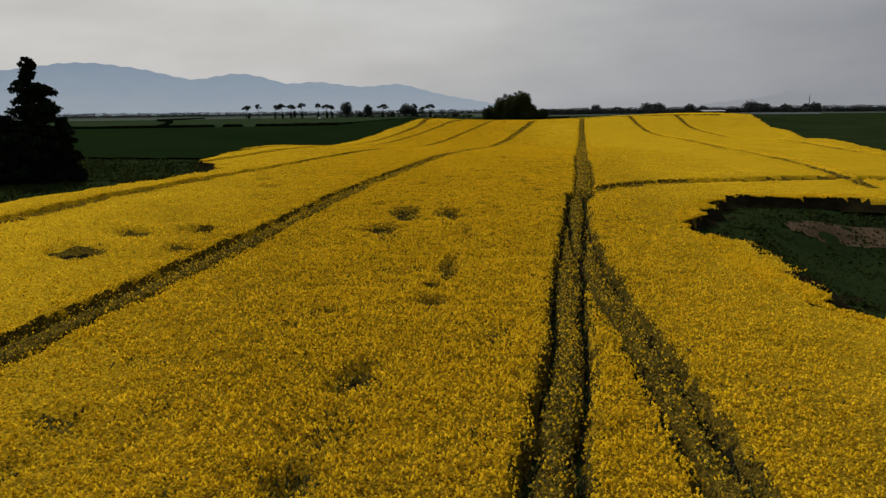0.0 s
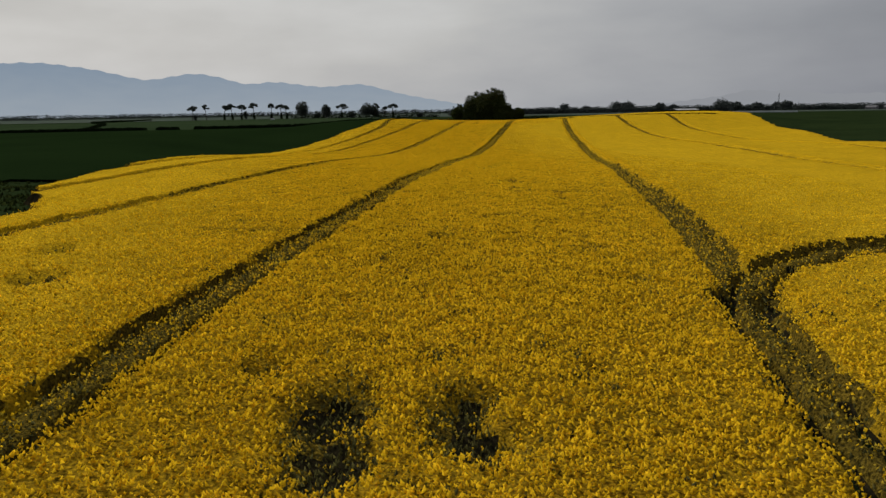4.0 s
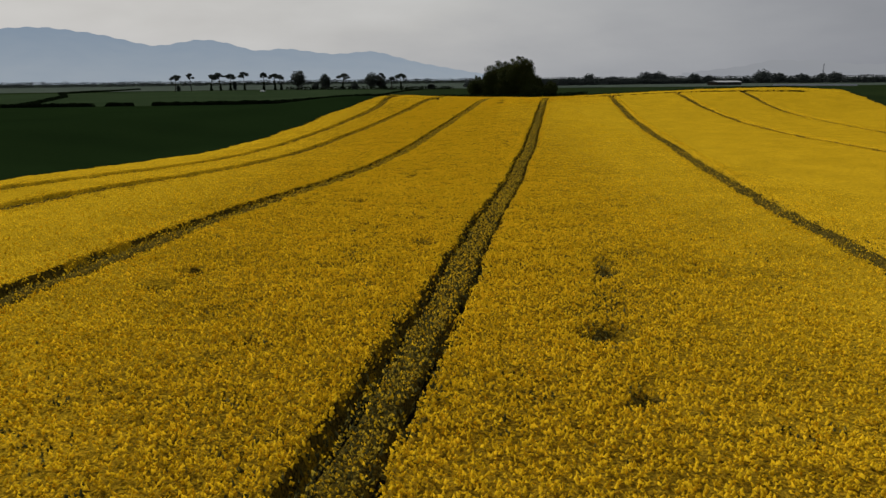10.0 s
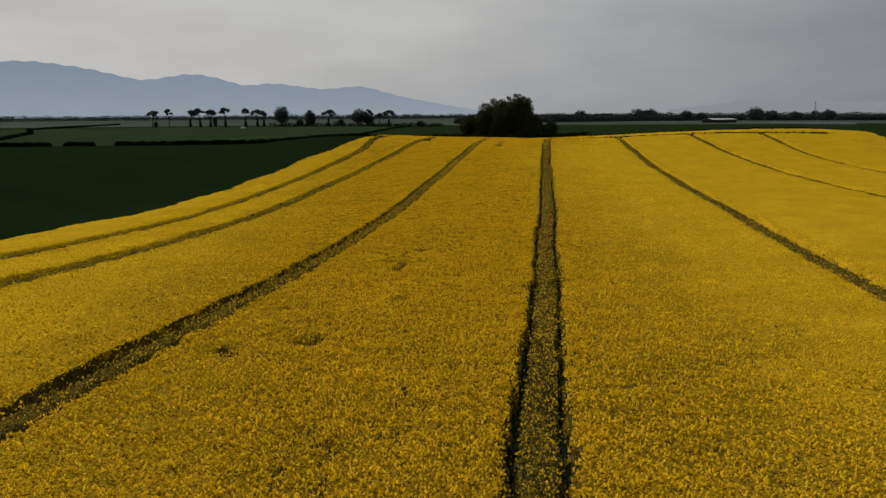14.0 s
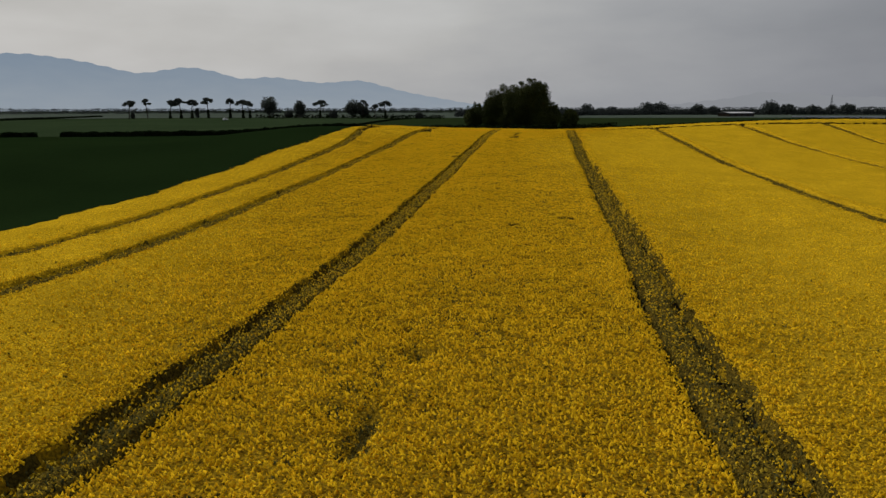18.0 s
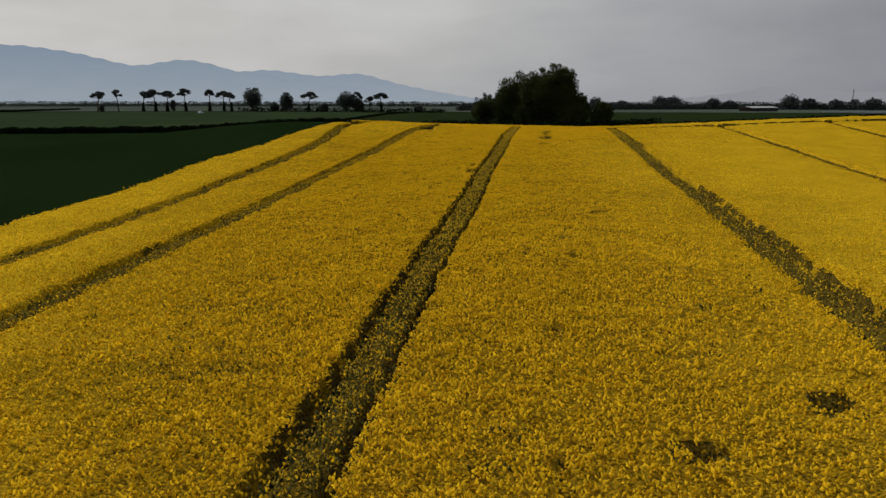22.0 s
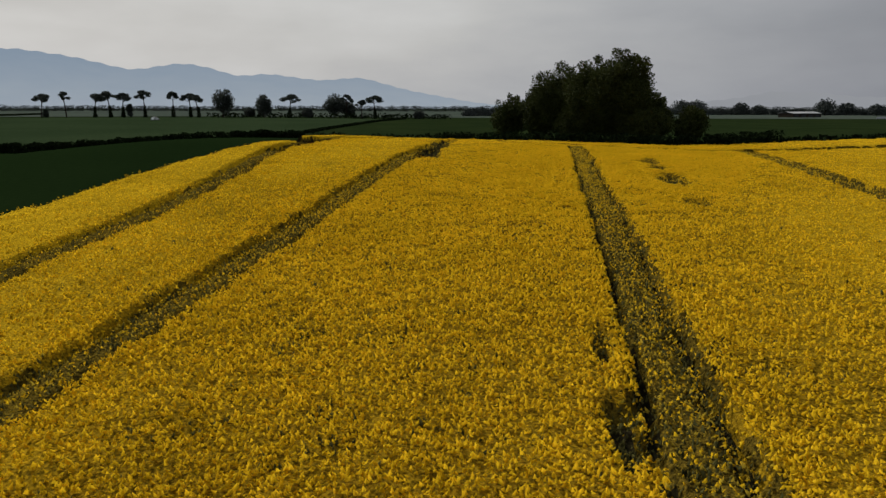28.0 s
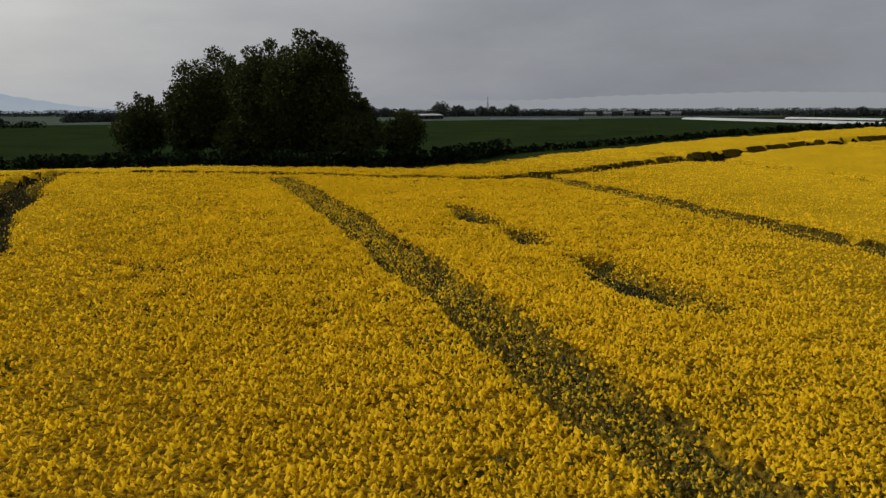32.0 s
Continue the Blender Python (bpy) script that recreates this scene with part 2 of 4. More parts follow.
# hill colours glow by themselves and carry the haze, foot to crest
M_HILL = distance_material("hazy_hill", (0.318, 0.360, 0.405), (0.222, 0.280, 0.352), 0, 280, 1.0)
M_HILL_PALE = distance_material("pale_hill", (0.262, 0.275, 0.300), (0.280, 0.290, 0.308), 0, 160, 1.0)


# ---- mesh helpers ----
def mesh_of(name, verts, faces, mat, smooth=False):
    """A mesh from arrays; faces all of one size."""
    verts, faces = np.asarray(verts, np.float32), np.asarray(faces, np.int32)
    me = bpy.data.meshes.new(name)
    n, k = faces.shape
    me.vertices.add(len(verts))
    me.vertices.foreach_set("co", verts.ravel())
    me.loops.add(n * k)
    me.loops.foreach_set("vertex_index", faces.ravel())
    me.polygons.add(n)
    me.polygons.foreach_set("loop_start", np.arange(0, n * k, k, dtype=np.int32))
    me.polygons.foreach_set("loop_total", np.full(n, k, np.int32))
    if smooth:
        me.polygons.foreach_set("use_smooth", np.ones(n, bool))
    me.materials.append(mat)
    me.update(calc_edges=True)
    return me


def part_np(name, verts, faces, mat, parent=None, label="", smooth=False):
    ob = new(name, mesh_of(name, verts, faces, mat, smooth))
    ob.parent = parent
    return tagged(ob, label)


def part(name, bm, mat, parent=None, label="", smooth=False):
    me = bpy.data.meshes.new(name)
    bm.to_mesh(me)
    bm.free()
    if smooth:
        for p in me.polygons:
            p.use_smooth = True
    me.materials.append(mat)
    ob = new(name, me)
    ob.parent = parent
    return tagged(ob, label)


def thing(name, at, label, category, group="", turn=0.0):
    ob = new(name)
    ob.matrix_world = pose(*at, 0, 0, turn)
    return tagged(ob, label, category, group)


def box(bm, x0, x1, y0, y1, z0, z1, bevel=0.0):
    r = bmesh.ops.create_cube(bm, size=1.0)
    for v in r["verts"]:
        v.co = Vector(((x0 + x1) / 2 + v.co.x * (x1 - x0), (y0 + y1) / 2 + v.co.y * (y1 - y0), (z0 + z1) / 2 + v.co.z * (z1 - z0)))
    if bevel:
        es = {e for v in r["verts"] for e in v.link_edges}
        bmesh.ops.bevel(bm, geom=list(es), offset=bevel, segments=2, affect="EDGES", profile=0.5)
    return bm


# ---- the lie of the land ----
WAVES = np.array([
    [3.57, -2.14, 0.91, -0.46, -0.89, 0.64, 0.13, -0.2, 0.4, -0.05, 0.28],
    [0.02, 0.1, 0.11, -0.04, -0.22, 0.18, -0.03, -0.22, 0.16, 0.02, -0.07],
    [-0.03, 0.31, -0.59, 0.21, 0.19, -0.43, -0.26, 0.11, -0.39, 0.11, -0.26],
    [-0.02, -0.21, -0.18, 0.02, 0.38, -0.15, -0.12, 0.33, -0.22, -0.05, 0.19],
    [0, -0.1, -0.61, 0.3, 0.79, -0.72, 0.69, 0.72, -0.22, 0.18, -0.48],
    [0.03, 0.24, -0.04, 0.19, 0.01, -0.19, -0.04, 0.28, -0.14, -0.21, 0.33],
])
TRAM = radians(10.57)                                   # the drilling direction, right of north
CS, SN = math.cos(TRAM), math.sin(TRAM)


LEFT_S = (-60, 58, 85, 102, 124, 147, 160, 176, 211, 232, 262, 280, 318, 342, 363, 380, 460)
LEFT_P = (-62, -56.5, -56, -58.5, -75, -80.5, -83.5, -86, -91.5, -94.2, -94.5, -94.3, -94.5, -92.5, -92, -91, -91)


def smooth(a, b, x):
    t = np.clip((x - a) / (b - a), 0, 1)
    return t * t * (3 - 2 * t)


def crop_level(x, y):
    """Height of the flowering canopy over the rolling field."""
    x, y = np.asarray(x, float), np.asarray(y, float)
    u, v = (np.clip(x, -130, 200) + 220) / 500, (np.clip(y, -20, 470) + 60) / 600
    z = sum(WAVES[m, n] * np.cos(np.pi * m * u) * np.cos(np.pi * n * v) for m in range(WAVES.shape[0]) for n in range(WAVES.shape[1]))
    plain = 5.1 - 4.6 * smooth(500, 2600, np.hypot(x, y - 200)) + 1.7 * np.exp(-(((x + 130) / 160) ** 2 + ((y - 690) / 130) ** 2))
    plain = plain - 1.6 * smooth(-20, -120, x) * smooth(400, 120, y)
    plain = plain + (0.6 * smooth(-120, -30, x) - 0.9 - 0.5 * smooth(-100, -250, x)) * np.exp(-(((y - 430) / 90) ** 2))
    out = np.maximum.reduce([-100 - x, x - 150, -20 - y, y - 430, 0 * x])
    s, p = x * SN + y * CS, x * CS - y * SN
    left = np.interp(s, LEFT_S, LEFT_P) - p
    w = np.maximum(smooth(0, 90, out), smooth(2, 55, left))
    return z * (1 - w) + plain * w


CROP_H = 1.25


def soil_level(x, y):
    return crop_level(x, y) - CROP_H


def field_xy(s, p):
    return s * SN + p * CS, s * CS - p * SN


def field_sp(x, y):
    return x * SN + y * CS, x * CS - y * SN


END_X = (-60, 0, 15, 27, 35, 43, 53, 68, 91, 110, 170)
END_Y = (437, 438, 436, 432, 423, 416, 414, 418, 418, 412, 405)
RIGHT_S = (-60, 150, 200, 340, 460)
RIGHT_P = (62, 63, 66, 92, 96)
HOLLOW = (49.0, 55.0, 25.5, 23.0)


def lumps(x, y, size, seed):
    """Soft value noise, -1 to 1."""
    rng = np.random.RandomState(seed)
    tab = rng.rand(64, 64) * 2 - 1
    u, v = x / size + 1000, y / size + 1000
    i, j = np.floor(u).astype(int), np.floor(v).astype(int)
    a, b = u - i, v - j
    a, b = a * a * (3 - 2 * a), b * b * (3 - 2 * b)
    g = lambda p, q: tab[p % 64, q % 64]
    return (g(i, j) * (1 - a) + g(i + 1, j) * a) * (1 - b) + (g(i, j + 1) * (1 - a) + g(i + 1, j + 1) * a) * b


def field_inside(x, y):
    """Metres inside the sown edge (negative outside)."""
    s, p = field_sp(x, y)
    d = np.minimum(p - np.interp(s, LEFT_S, LEFT_P), np.interp(s, RIGHT_S, RIGHT_P) - p)
    d = np.minimum(d, np.interp(x, END_X, END_Y) - y)
    d = np.minimum(d, y + 30)
    hx, hy, ra, rb = HOLLOW
    ang = np.arctan2(y - hy, x - hx)
    wob = 1 + 0.05 * np.sin(3 * ang + 1) + 0.03 * np.sin(7 * ang)
    h = (((np.abs(x - hx) / ra) ** 3 + (np.abs(y - hy) / rb) ** 3) ** (1 / 3) / wob - 1) * 24
    ragged = 0.3 * np.sin(s * 0.61) * np.sin(s * 0.173 + 1) + 0.5 * lumps(x, y, 2.3, 80) + 0.9 * lumps(x, y, 9.0, 81)
    h = h + 1.5 * lumps(x, y, 3.4, 83) + 0.8 * lumps(x, y, 1.3, 84)
    return np.minimum(d, h) + ragged


def seg_gap(x, y, pts):
    """Distance to a polyline."""
    best = np.full(np.shape(x), 1e9)
    for (ax, ay), (bx, by) in zip(pts, pts[1:]):
        dx, dy = bx - ax, by - ay
        t = np.clip(((x - ax) * dx + (y - ay) * dy) / (dx * dx + dy * dy), 0, 1)
        best = np.minimum(best, np.hypot(x - ax - t * dx, y - ay - t * dy))
    return best


TRAM_P = (-81.1, -70.2, -49.2, -26.3, -0.1, 31.0, 55.0)
TRAM_DRIFT = (-0.011, 0.004, 0.0, 0.0, -0.002, -0.030, -0.02)   # metres aside per metre along
TRAM_WORN = (0.40, 0.50, 0.9, 1.0, 0.68, 0.36, 0.30)      # how deep the wheels have cut
TRAM_FROM = (120, 20, -60, -60, 79, 92, 92)             # where each tramline starts
TRAM_TO = (415, 428, 410, 403, 415, 418, 418)
TRACKS = [  # headland and turning tracks
    [(-22, 392), (-12, 407), (4, 427), (14, 426), (24, 421), (32, 413), (38, 406), (44, 400), (53, 400), (79, 402), (101, 401), (150, 393)],
    [(14.9, 78.9), (16.5, 82), (19.3, 84.5), (25.2, 88), (35.4, 90.3), (45.2, 92.3), (57.4, 93), (110, 92)],
    [(14.0, 79), (12.4, 68), (10.9, 57), (10.2, 48), (9.9, 40), (9.9, 32), (9.6, 26), (8.9, 18), (7.6, -5)],
    [(14.4, 79), (10.6, 60), (7.6, 44), (5.7, 32), (4.2, 25.5), (2.9, 19), (0.5, 0), (-1.5, -20)],
]
# gaps and thin patches, south to north: x, y, half-length along the drills, half-width
GAPS_A = [
    (-27.6, 48.4, 2.1, 2.1), (-26.3, 54.2, 1.3, 1.8), (-20.4, 50.1, 0.9, 1.4), (-4.5, 64.3, 1.8, 1.2), (-0.2, 65.5, 1.3, 1.4), (-0.3, 46.2, 1.6, 0.5),
    (-1.5, 39.9, 1, 0.9), (-4.5, 29, 2.1, 0.8), (-5.5, 20.3, 1.1, 0.8), (-15, 23.8, 0.5, 1.4), (-14.6, 20.4, 0.5, 0.6), (-4.8, 67.5, 2.1, 1.4),
    (-0.4, 67.6, 1.3, 1.1), (-6.4, 58.7, 1.8, 1.5), (1.1, 59.4, 1.1, 0.5), (-0.5, 48.2, 2.7, 0.5), (-1.5, 43, 0.4, 0.6), (-21.5, 56.1, 1, 1.3),
    (-7.7, 70.3, 0.7, 0.7), (-24.9, 89.7, 1.8, 1.1), (-22, 82.1, 1.3, 1.2), (-0.4, 92.7, 0.6, 0.9), (4.4, 93, 0.4, 0.8), (-1.5, 88.9, 0.4, 0.4),
]
GAPS_B = [
    (8.9, 123.7, 1.6, 0.6), (8, 116.6, 1, 0.3), (-16.8, 118.4, 0.6, 0.4), (11.6, 108.2, 0.4, 0.5), (11.1, 155.8, 1.9, 0.7), (8.4, 144.8, 1.4, 1.3),
    (7.9, 138.3, 0.9, 0.5), (-14.3, 153.3, 0.9, 1.1), (-13.6, 156.3, 0.7, 0.7), (0.3, 164.4, 1, 0.8), (-6.8, 184.6, 0.8, 1.1), (-11.3, 183, 0.7, 0.5),
    (-1.8, 209, 2.1, 0.5), (-1.7, 195.5, 0.8, 0.8), (-0.3, 221.3, 0.4, 0.4), (0.3, 217.4, 0.7, 0.8), (4.7, 220.1, 0.4, 0.3), (1.5, 229.4, 0.4, 0.6),
    (7.2, 262.9, 0.6, 0.5), (5, 251.4, 0.4, 0.3), (15.5, 254.8, 0.6, 0.6), (9.7, 251.7, 0.4, 0.6), (16.9, 291, 0.4, 0.5), (11, 276.2, 0.4, 0.5),
]
GAPS_C = [
    (7.8, 321.2, 0.8, 0.5), (8.5, 326.1, 1.7, 0.3), (7.4, 319.3, 1.3, 0.4), (25.7, 366.3, 3.5, 1.4), (28.8, 382, 3.5, 1), (23.3, 353.6, 1.5, 1),
    (28, 376.3, 1.8, 0.9), (-13.3, 375.4, 0.5, 1.3), (27, 374.3, 1.3, 0.9), (29.8, 384.5, 2.2, 0.7), (27, 369.6, 0.9, 0.8), (26.1, 364.4, 0.4, 0.6),
    (-14.1, 95.5, 0.5, 3.4),
]
THIN_A = [
    (-5.5, 55.5, 1.7, 1.4), (-5.2, 23.5, 1.9, 1.3), (-14.7, 29.2, 0.7, 1.3), (1.3, 56.5, 2.6, 0.7), (-0.5, 22, 0.6, 0.3), (2.3, 34.5, 1.4, 0.8),
    (21.4, 76.7, 3.2, 2), (4.8, 46.1, 0.4, 0.7), (-20.2, 59.8, 0.4, 1.4), (-6, 62.6, 0.4, 0.8), (22.8, 78.9, 3, 2.7), (23.9, 76.6, 1.2, 1.5),
    (-2.6, 95, 0.4, 1.3), (7.9, 96.2, 0.4, 1), (8.3, 92.9, 0.4, 0.9), (-3.4, 87.8, 0.6, 0.8), (9.4, 91.6, 0.5, 0.8), (-19.8, 108.1, 1, 1.3),
    (2.5, 85.7, 0.4, 0.6), (9.7, 149.6, 3.3, 1.5), (2.6, 114.2, 0.4, 0.7), (-16.6, 122.7, 0.4, 0.6), (-16.5, 125.9, 0.4, 0.8), (15.1, 112.5, 1.1, 0.9),
]
THIN_B = [
    (12.8, 112.7, 1.3, 1.3), (-11.8, 154.2, 0.4, 0.5), (19.9, 154.6, 1.2, 1.4), (21, 159.2, 1.6, 0.8), (17.1, 143.8, 0.4, 0.4), (-8.3, 138.7, 0.5, 0.6),
    (-6.4, 138.8, 0.5, 0.8), (-5.4, 157, 0.6, 0.7), (21.8, 165.1, 0.7, 0.7), (-3.6, 170.6, 0.6, 0.9), (-4, 165.5, 0.7, 0.7), (13.1, 166.8, 0.4, 0.9),
    (12.9, 164, 1, 0.8), (11.5, 158.7, 1, 0.5), (-20.1, 195.4, 1.9, 1.1), (-1.5, 214.5, 2.2, 0.4), (-4.1, 207.2, 0.7, 0.4), (-2.7, 203.9, 1.1, 0.5),
    (-6.2, 204.7, 0.8, 0.8), (-6.7, 199.6, 0.5, 0.7), (-0.9, 216.2, 0.4, 0.6), (3.8, 216.3, 0.4, 0.5), (2, 233.3, 1.7, 0.4), (0.8, 225.4, 0.4, 0.3),
]
THIN_C = [
    (20, 269.4, 2.4, 0.6), (0.6, 230.8, 0.4, 0.5), (6, 256.4, 0.4, 0.3), (18.8, 264.6, 1.1, 1.1), (17.3, 295.1, 0.5, 0.4), (11.6, 281.3, 0.4, 0.7),
    (10.6, 274.1, 0.4, 0.3), (13.1, 289.1, 0.4, 0.4), (-5.7, 287.2, 0.4, 0.4), (-7.1, 285, 0.4, 0.3), (0.4, 337.2, 0.7, 0.6), (-7.4, 318.1, 0.4, 0.3),
    (10.7, 339.3, 0.4, 0.4), (25.1, 355.4, 0.6, 0.6), (9.5, 356.8, 0.4, 0.7), (25.8, 362.5, 0.6, 0.9), (14.9, 365, 0.4, 0.5), (12.1, 361.2, 0.4, 0.3),
]
HOOKS = [  # where the tramlines swing into the headland
    [(3.0, 384), (3.4, 394), (5.4, 403), (4.2, 413), (6.5, 422)], [(-15.5, 388), (-13.5, 396), (-11.0, 405)], [(72, 399), (80, 400)],
]
GAPS_D = [
    (-7.1, 110.4, 1.3, 0.9), (-7.4, 107.9, 0.7, 0.9), (-5.3, 108.4, 1, 0.7), (-4.9, 120.6, 1.8, 1.2), (-3.9, 123.9, 1.3, 0.8), (-2.4, 115.6, 0.9, 0.9),
    (-5.8, 115.3, 1.2, 0.9), (-6.3, 113.3, 0.9, 0.8),
]
BARE = GAPS_D + GAPS_A + GAPS_B + GAPS_C
SPARSE = THIN_A + THIN_B + THIN_C


def patches(x, y, rows, edge, inner, outer):
    """How far each place lies inside any of the ragged patches, 0 to 1."""
    fx, fy, fe = np.ravel(x), np.ravel(y), np.ravel(edge)
    order = np.argsort(fy)
    ys = fy[order]
    best = np.zeros(len(fx))
    for bx, by, la, lb in rows:
        k = order[np.searchsorted(ys, by - 7):np.searchsorted(ys, by + 7)]
        k = k[np.abs(fx[k] - bx) < 7]
        ds, dp = (fx[k] - bx) * SN + (fy[k] - by) * CS, (fx[k] - bx) * CS - (fy[k] - by) * SN
        best[k] = np.maximum(best[k], 1 - smooth(inner, outer, np.hypot(ds / la, dp / lb) + 1.1 * fe[k]))
    return best.reshape(np.shape(x))


def crop_state(x, y):
    """Height of the standing crop over the soil, the share of it in flower, and how much it is trodden."""
    s, p = field_sp(x, y)
    wob = 0.16 * np.sin(s * 0.031) + 0.12 * np.sin(s * 0.13 + 1)
    rut, mid = np.zeros(np.shape(x)), np.zeros(np.shape(x))
    edge = 0.20 * lumps(x, y, 0.6, 5) + 0.17 * lumps(x, y, 1.9, 6)
    gaps = []
    for n, (o, k, a, b) in enumerate(zip(TRAM_P, TRAM_DRIFT, TRAM_FROM, TRAM_TO)):
        bend = -4.0 * smooth(345, 388, s) if n == 0 else 0
        gaps.append(np.where((s > a) & (s < b), np.abs(p - o - k * (s - 250) - wob - bend), 99.0))
    gaps += [seg_gap(x, y, t) for t in TRACKS]
    worn = 0.90 + 0.30 * lumps(x, y, 5.0, 9)
    for n, (d, deep) in enumerate(zip(gaps, TRAM_WORN + (1.0,) * len(TRACKS))):
        gauge = 1.06 if n < len(TRAM_P) else 0.92
        rut = np.maximum(rut, deep * (1 - smooth(0.06, 0.34, np.abs(d + 0.8 * edge - gauge))) * np.clip(worn, 0.45, 1))
        mid = np.maximum(mid, 1 - smooth(0.80, 1.58, d + 1.3 * edge))
    sunk = 1 - smooth(1.3, 1.9, gaps[len(TRAM_P)] + edge)           # the headland track lies lower and wider
    for hook in HOOKS:
        sunk = np.maximum(sunk, 1 - smooth(0.9, 1.7, seg_gap(x, y, hook) + edge))
    bare = patches(x, y, BARE, edge, 0.35, 1.45)
    thin = 0.75 * patches(x, y, SPARSE, edge, 0.2, 1.5)
    thin = np.maximum(thin, 0.62 * smooth(0.30, 0.85, lumps(x, y, 0.9, 21) * 0.7 + lumps(x, y, 4.0, 22) * 0.45))
    h = CROP_H * (1 + 0.06 * lumps(x, y, 3.0, 11) + 0.06 * lumps(x, y, 0.8, 12))
    h = h - 0.26 * mid - 1.0 * sunk - 1.0 * rut * (1 - 0.2 * bare) - 0.60 * bare * (1 - rut) - 0.16 * thin
    bloom = np.clip(1 - 0.36 * mid - 0.9 * sunk - 0.86 * bare - 0.42 * thin, 0.04, 1) * (1 - rut)
    return np.maximum(h, 0.12), bloom, np.maximum(np.maximum(mid, bare), 2 * sunk)


# ---- ground: one sheet to the horizon ----
def spread(lo, hi, step, far):
    inner = np.arange(lo, hi + step / 2, step)
    up, down = [hi], [lo]
    d = step
    while up[-1] < far:
        d *= 1.25
        up.append(up[-1] + d)
    d = step
    while down[-1] > -far:
        d *= 1.25
        down.append(down[-1] - d)
    return np.array(down[:0:-1] + list(inner) + up[1:])


def sheet(xs, ys, keep=None, lift=0.0, level=soil_level):
    X, Y = np.meshgrid(xs, ys, indexing="ij")
    Z = level(X, Y) + lift
    n = len(ys)
    i, j = np.meshgrid(np.arange(len(xs) - 1), np.arange(n - 1), indexing="ij")
    q = np.stack([i * n + j, (i + 1) * n + j, (i + 1) * n + j + 1, i * n + j + 1], -1).reshape(-1, 4)
    V = np.stack([X, Y, Z], -1).reshape(-1, 3)
    if keep is not None:
        k = keep(X, Y).ravel()
        q = q[k[q].all(1)]
        used = np.unique(q)
        back = np.zeros(len(V), int)
        back[used] = np.arange(len(used))
        V, q = V[used], back[q]
    return V, q


def hollow_level(x, y):
    hx, hy, ra, rb = HOLLOW
    r = np.hypot((x - hx) / ra, (y - hy) / rb)
    return soil_level(x, y) - 2.4 * (1 - smooth(0.55, 0.98, r)) + 0.15 * lumps(x, y, 3.0, 33) * (r < 1.1)


def ground_level(x, y):
    return hollow_level(x, y) - 0.02


ground = part_np("ground", *sheet(spread(-140, 200, 3.0, 4900), spread(-60, 620, 3.0, 4900), level=ground_level), M_GRASS, smooth=True)
tagged(ground, "dark green rough grass ground rolling out to the horizon", "ground", kind="structure")


def strip(offs, ss, keep, lift):
    """A sheet that follows the sown edge on its left side."""
    S, O = np.meshgrid(ss, offs, indexing="ij")
    X, Y = field_xy(S, np.interp(S, LEFT_S, LEFT_P) - O)
    n = len(offs)
    i, j = np.meshgrid(np.arange(len(ss) - 1), np.arange(n - 1), indexing="ij")
    q = np.stack([i * n + j, (i + 1) * n + j, (i + 1) * n + j + 1, i * n + j + 1], -1).reshape(-1, 4)
    k = keep(X, Y).ravel()
    q = q[k[q].all(1)]
    Z = ground_level(X, Y) + lift * smooth(0, 1, O)
    return np.stack([X, Y, Z], -1).reshape(-1, 3), q


cereal = part_np("cereal_field", *strip(np.r_[0.2, 0.8, 1.6, np.arange(3, 420, 3.0)], np.arange(100, 470, 2.0), lambda x, y: (y < 427) & (y > 150) & (x > -430), 0.4), M_CEREAL, smooth=True)
tagged(cereal, "dark green field of young cereal beside the yellow crop", "field", kind="stuff")
pasture = part_np("pasture", *sheet(np.arange(-520, 0, 4.0), np.arange(436, 700, 4.0), lambda x, y: x < np.interp(y, (436, 505, 560, 640, 700), (-40, -34, -28, -18, -6)), 0.12), M_PASTURE_HAZE, smooth=True)
tagged(pasture, "mid green pasture behind the long hedge", "field", kind="stuff")


# added sheet whose pale colour stands for haze over the plain
far_fields = part_np("far_fields", *sheet(np.arange(-1500, 1501, 60.0), np.arange(790, 2600, 60.0), None, 0.15), M_FARFIELD_HAZE, smooth=True)
tagged(far_fields, "fields of the plain beyond the trees, haze painted into their pale colour", "field", kind="stuff")

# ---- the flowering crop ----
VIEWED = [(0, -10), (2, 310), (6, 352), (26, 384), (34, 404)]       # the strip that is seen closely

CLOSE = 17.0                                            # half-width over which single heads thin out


def crop_columns():
    cols = [-104.0]
    while cols[-1] < 104:
        p = cols[-1]
        near = min(abs(p - o) for o in TRAM_P)
        cols.append(p + (0.22 if near < 3.2 or -5 < p < 8 or -90 < p < -78 else 0.7))
    return np.array(cols)


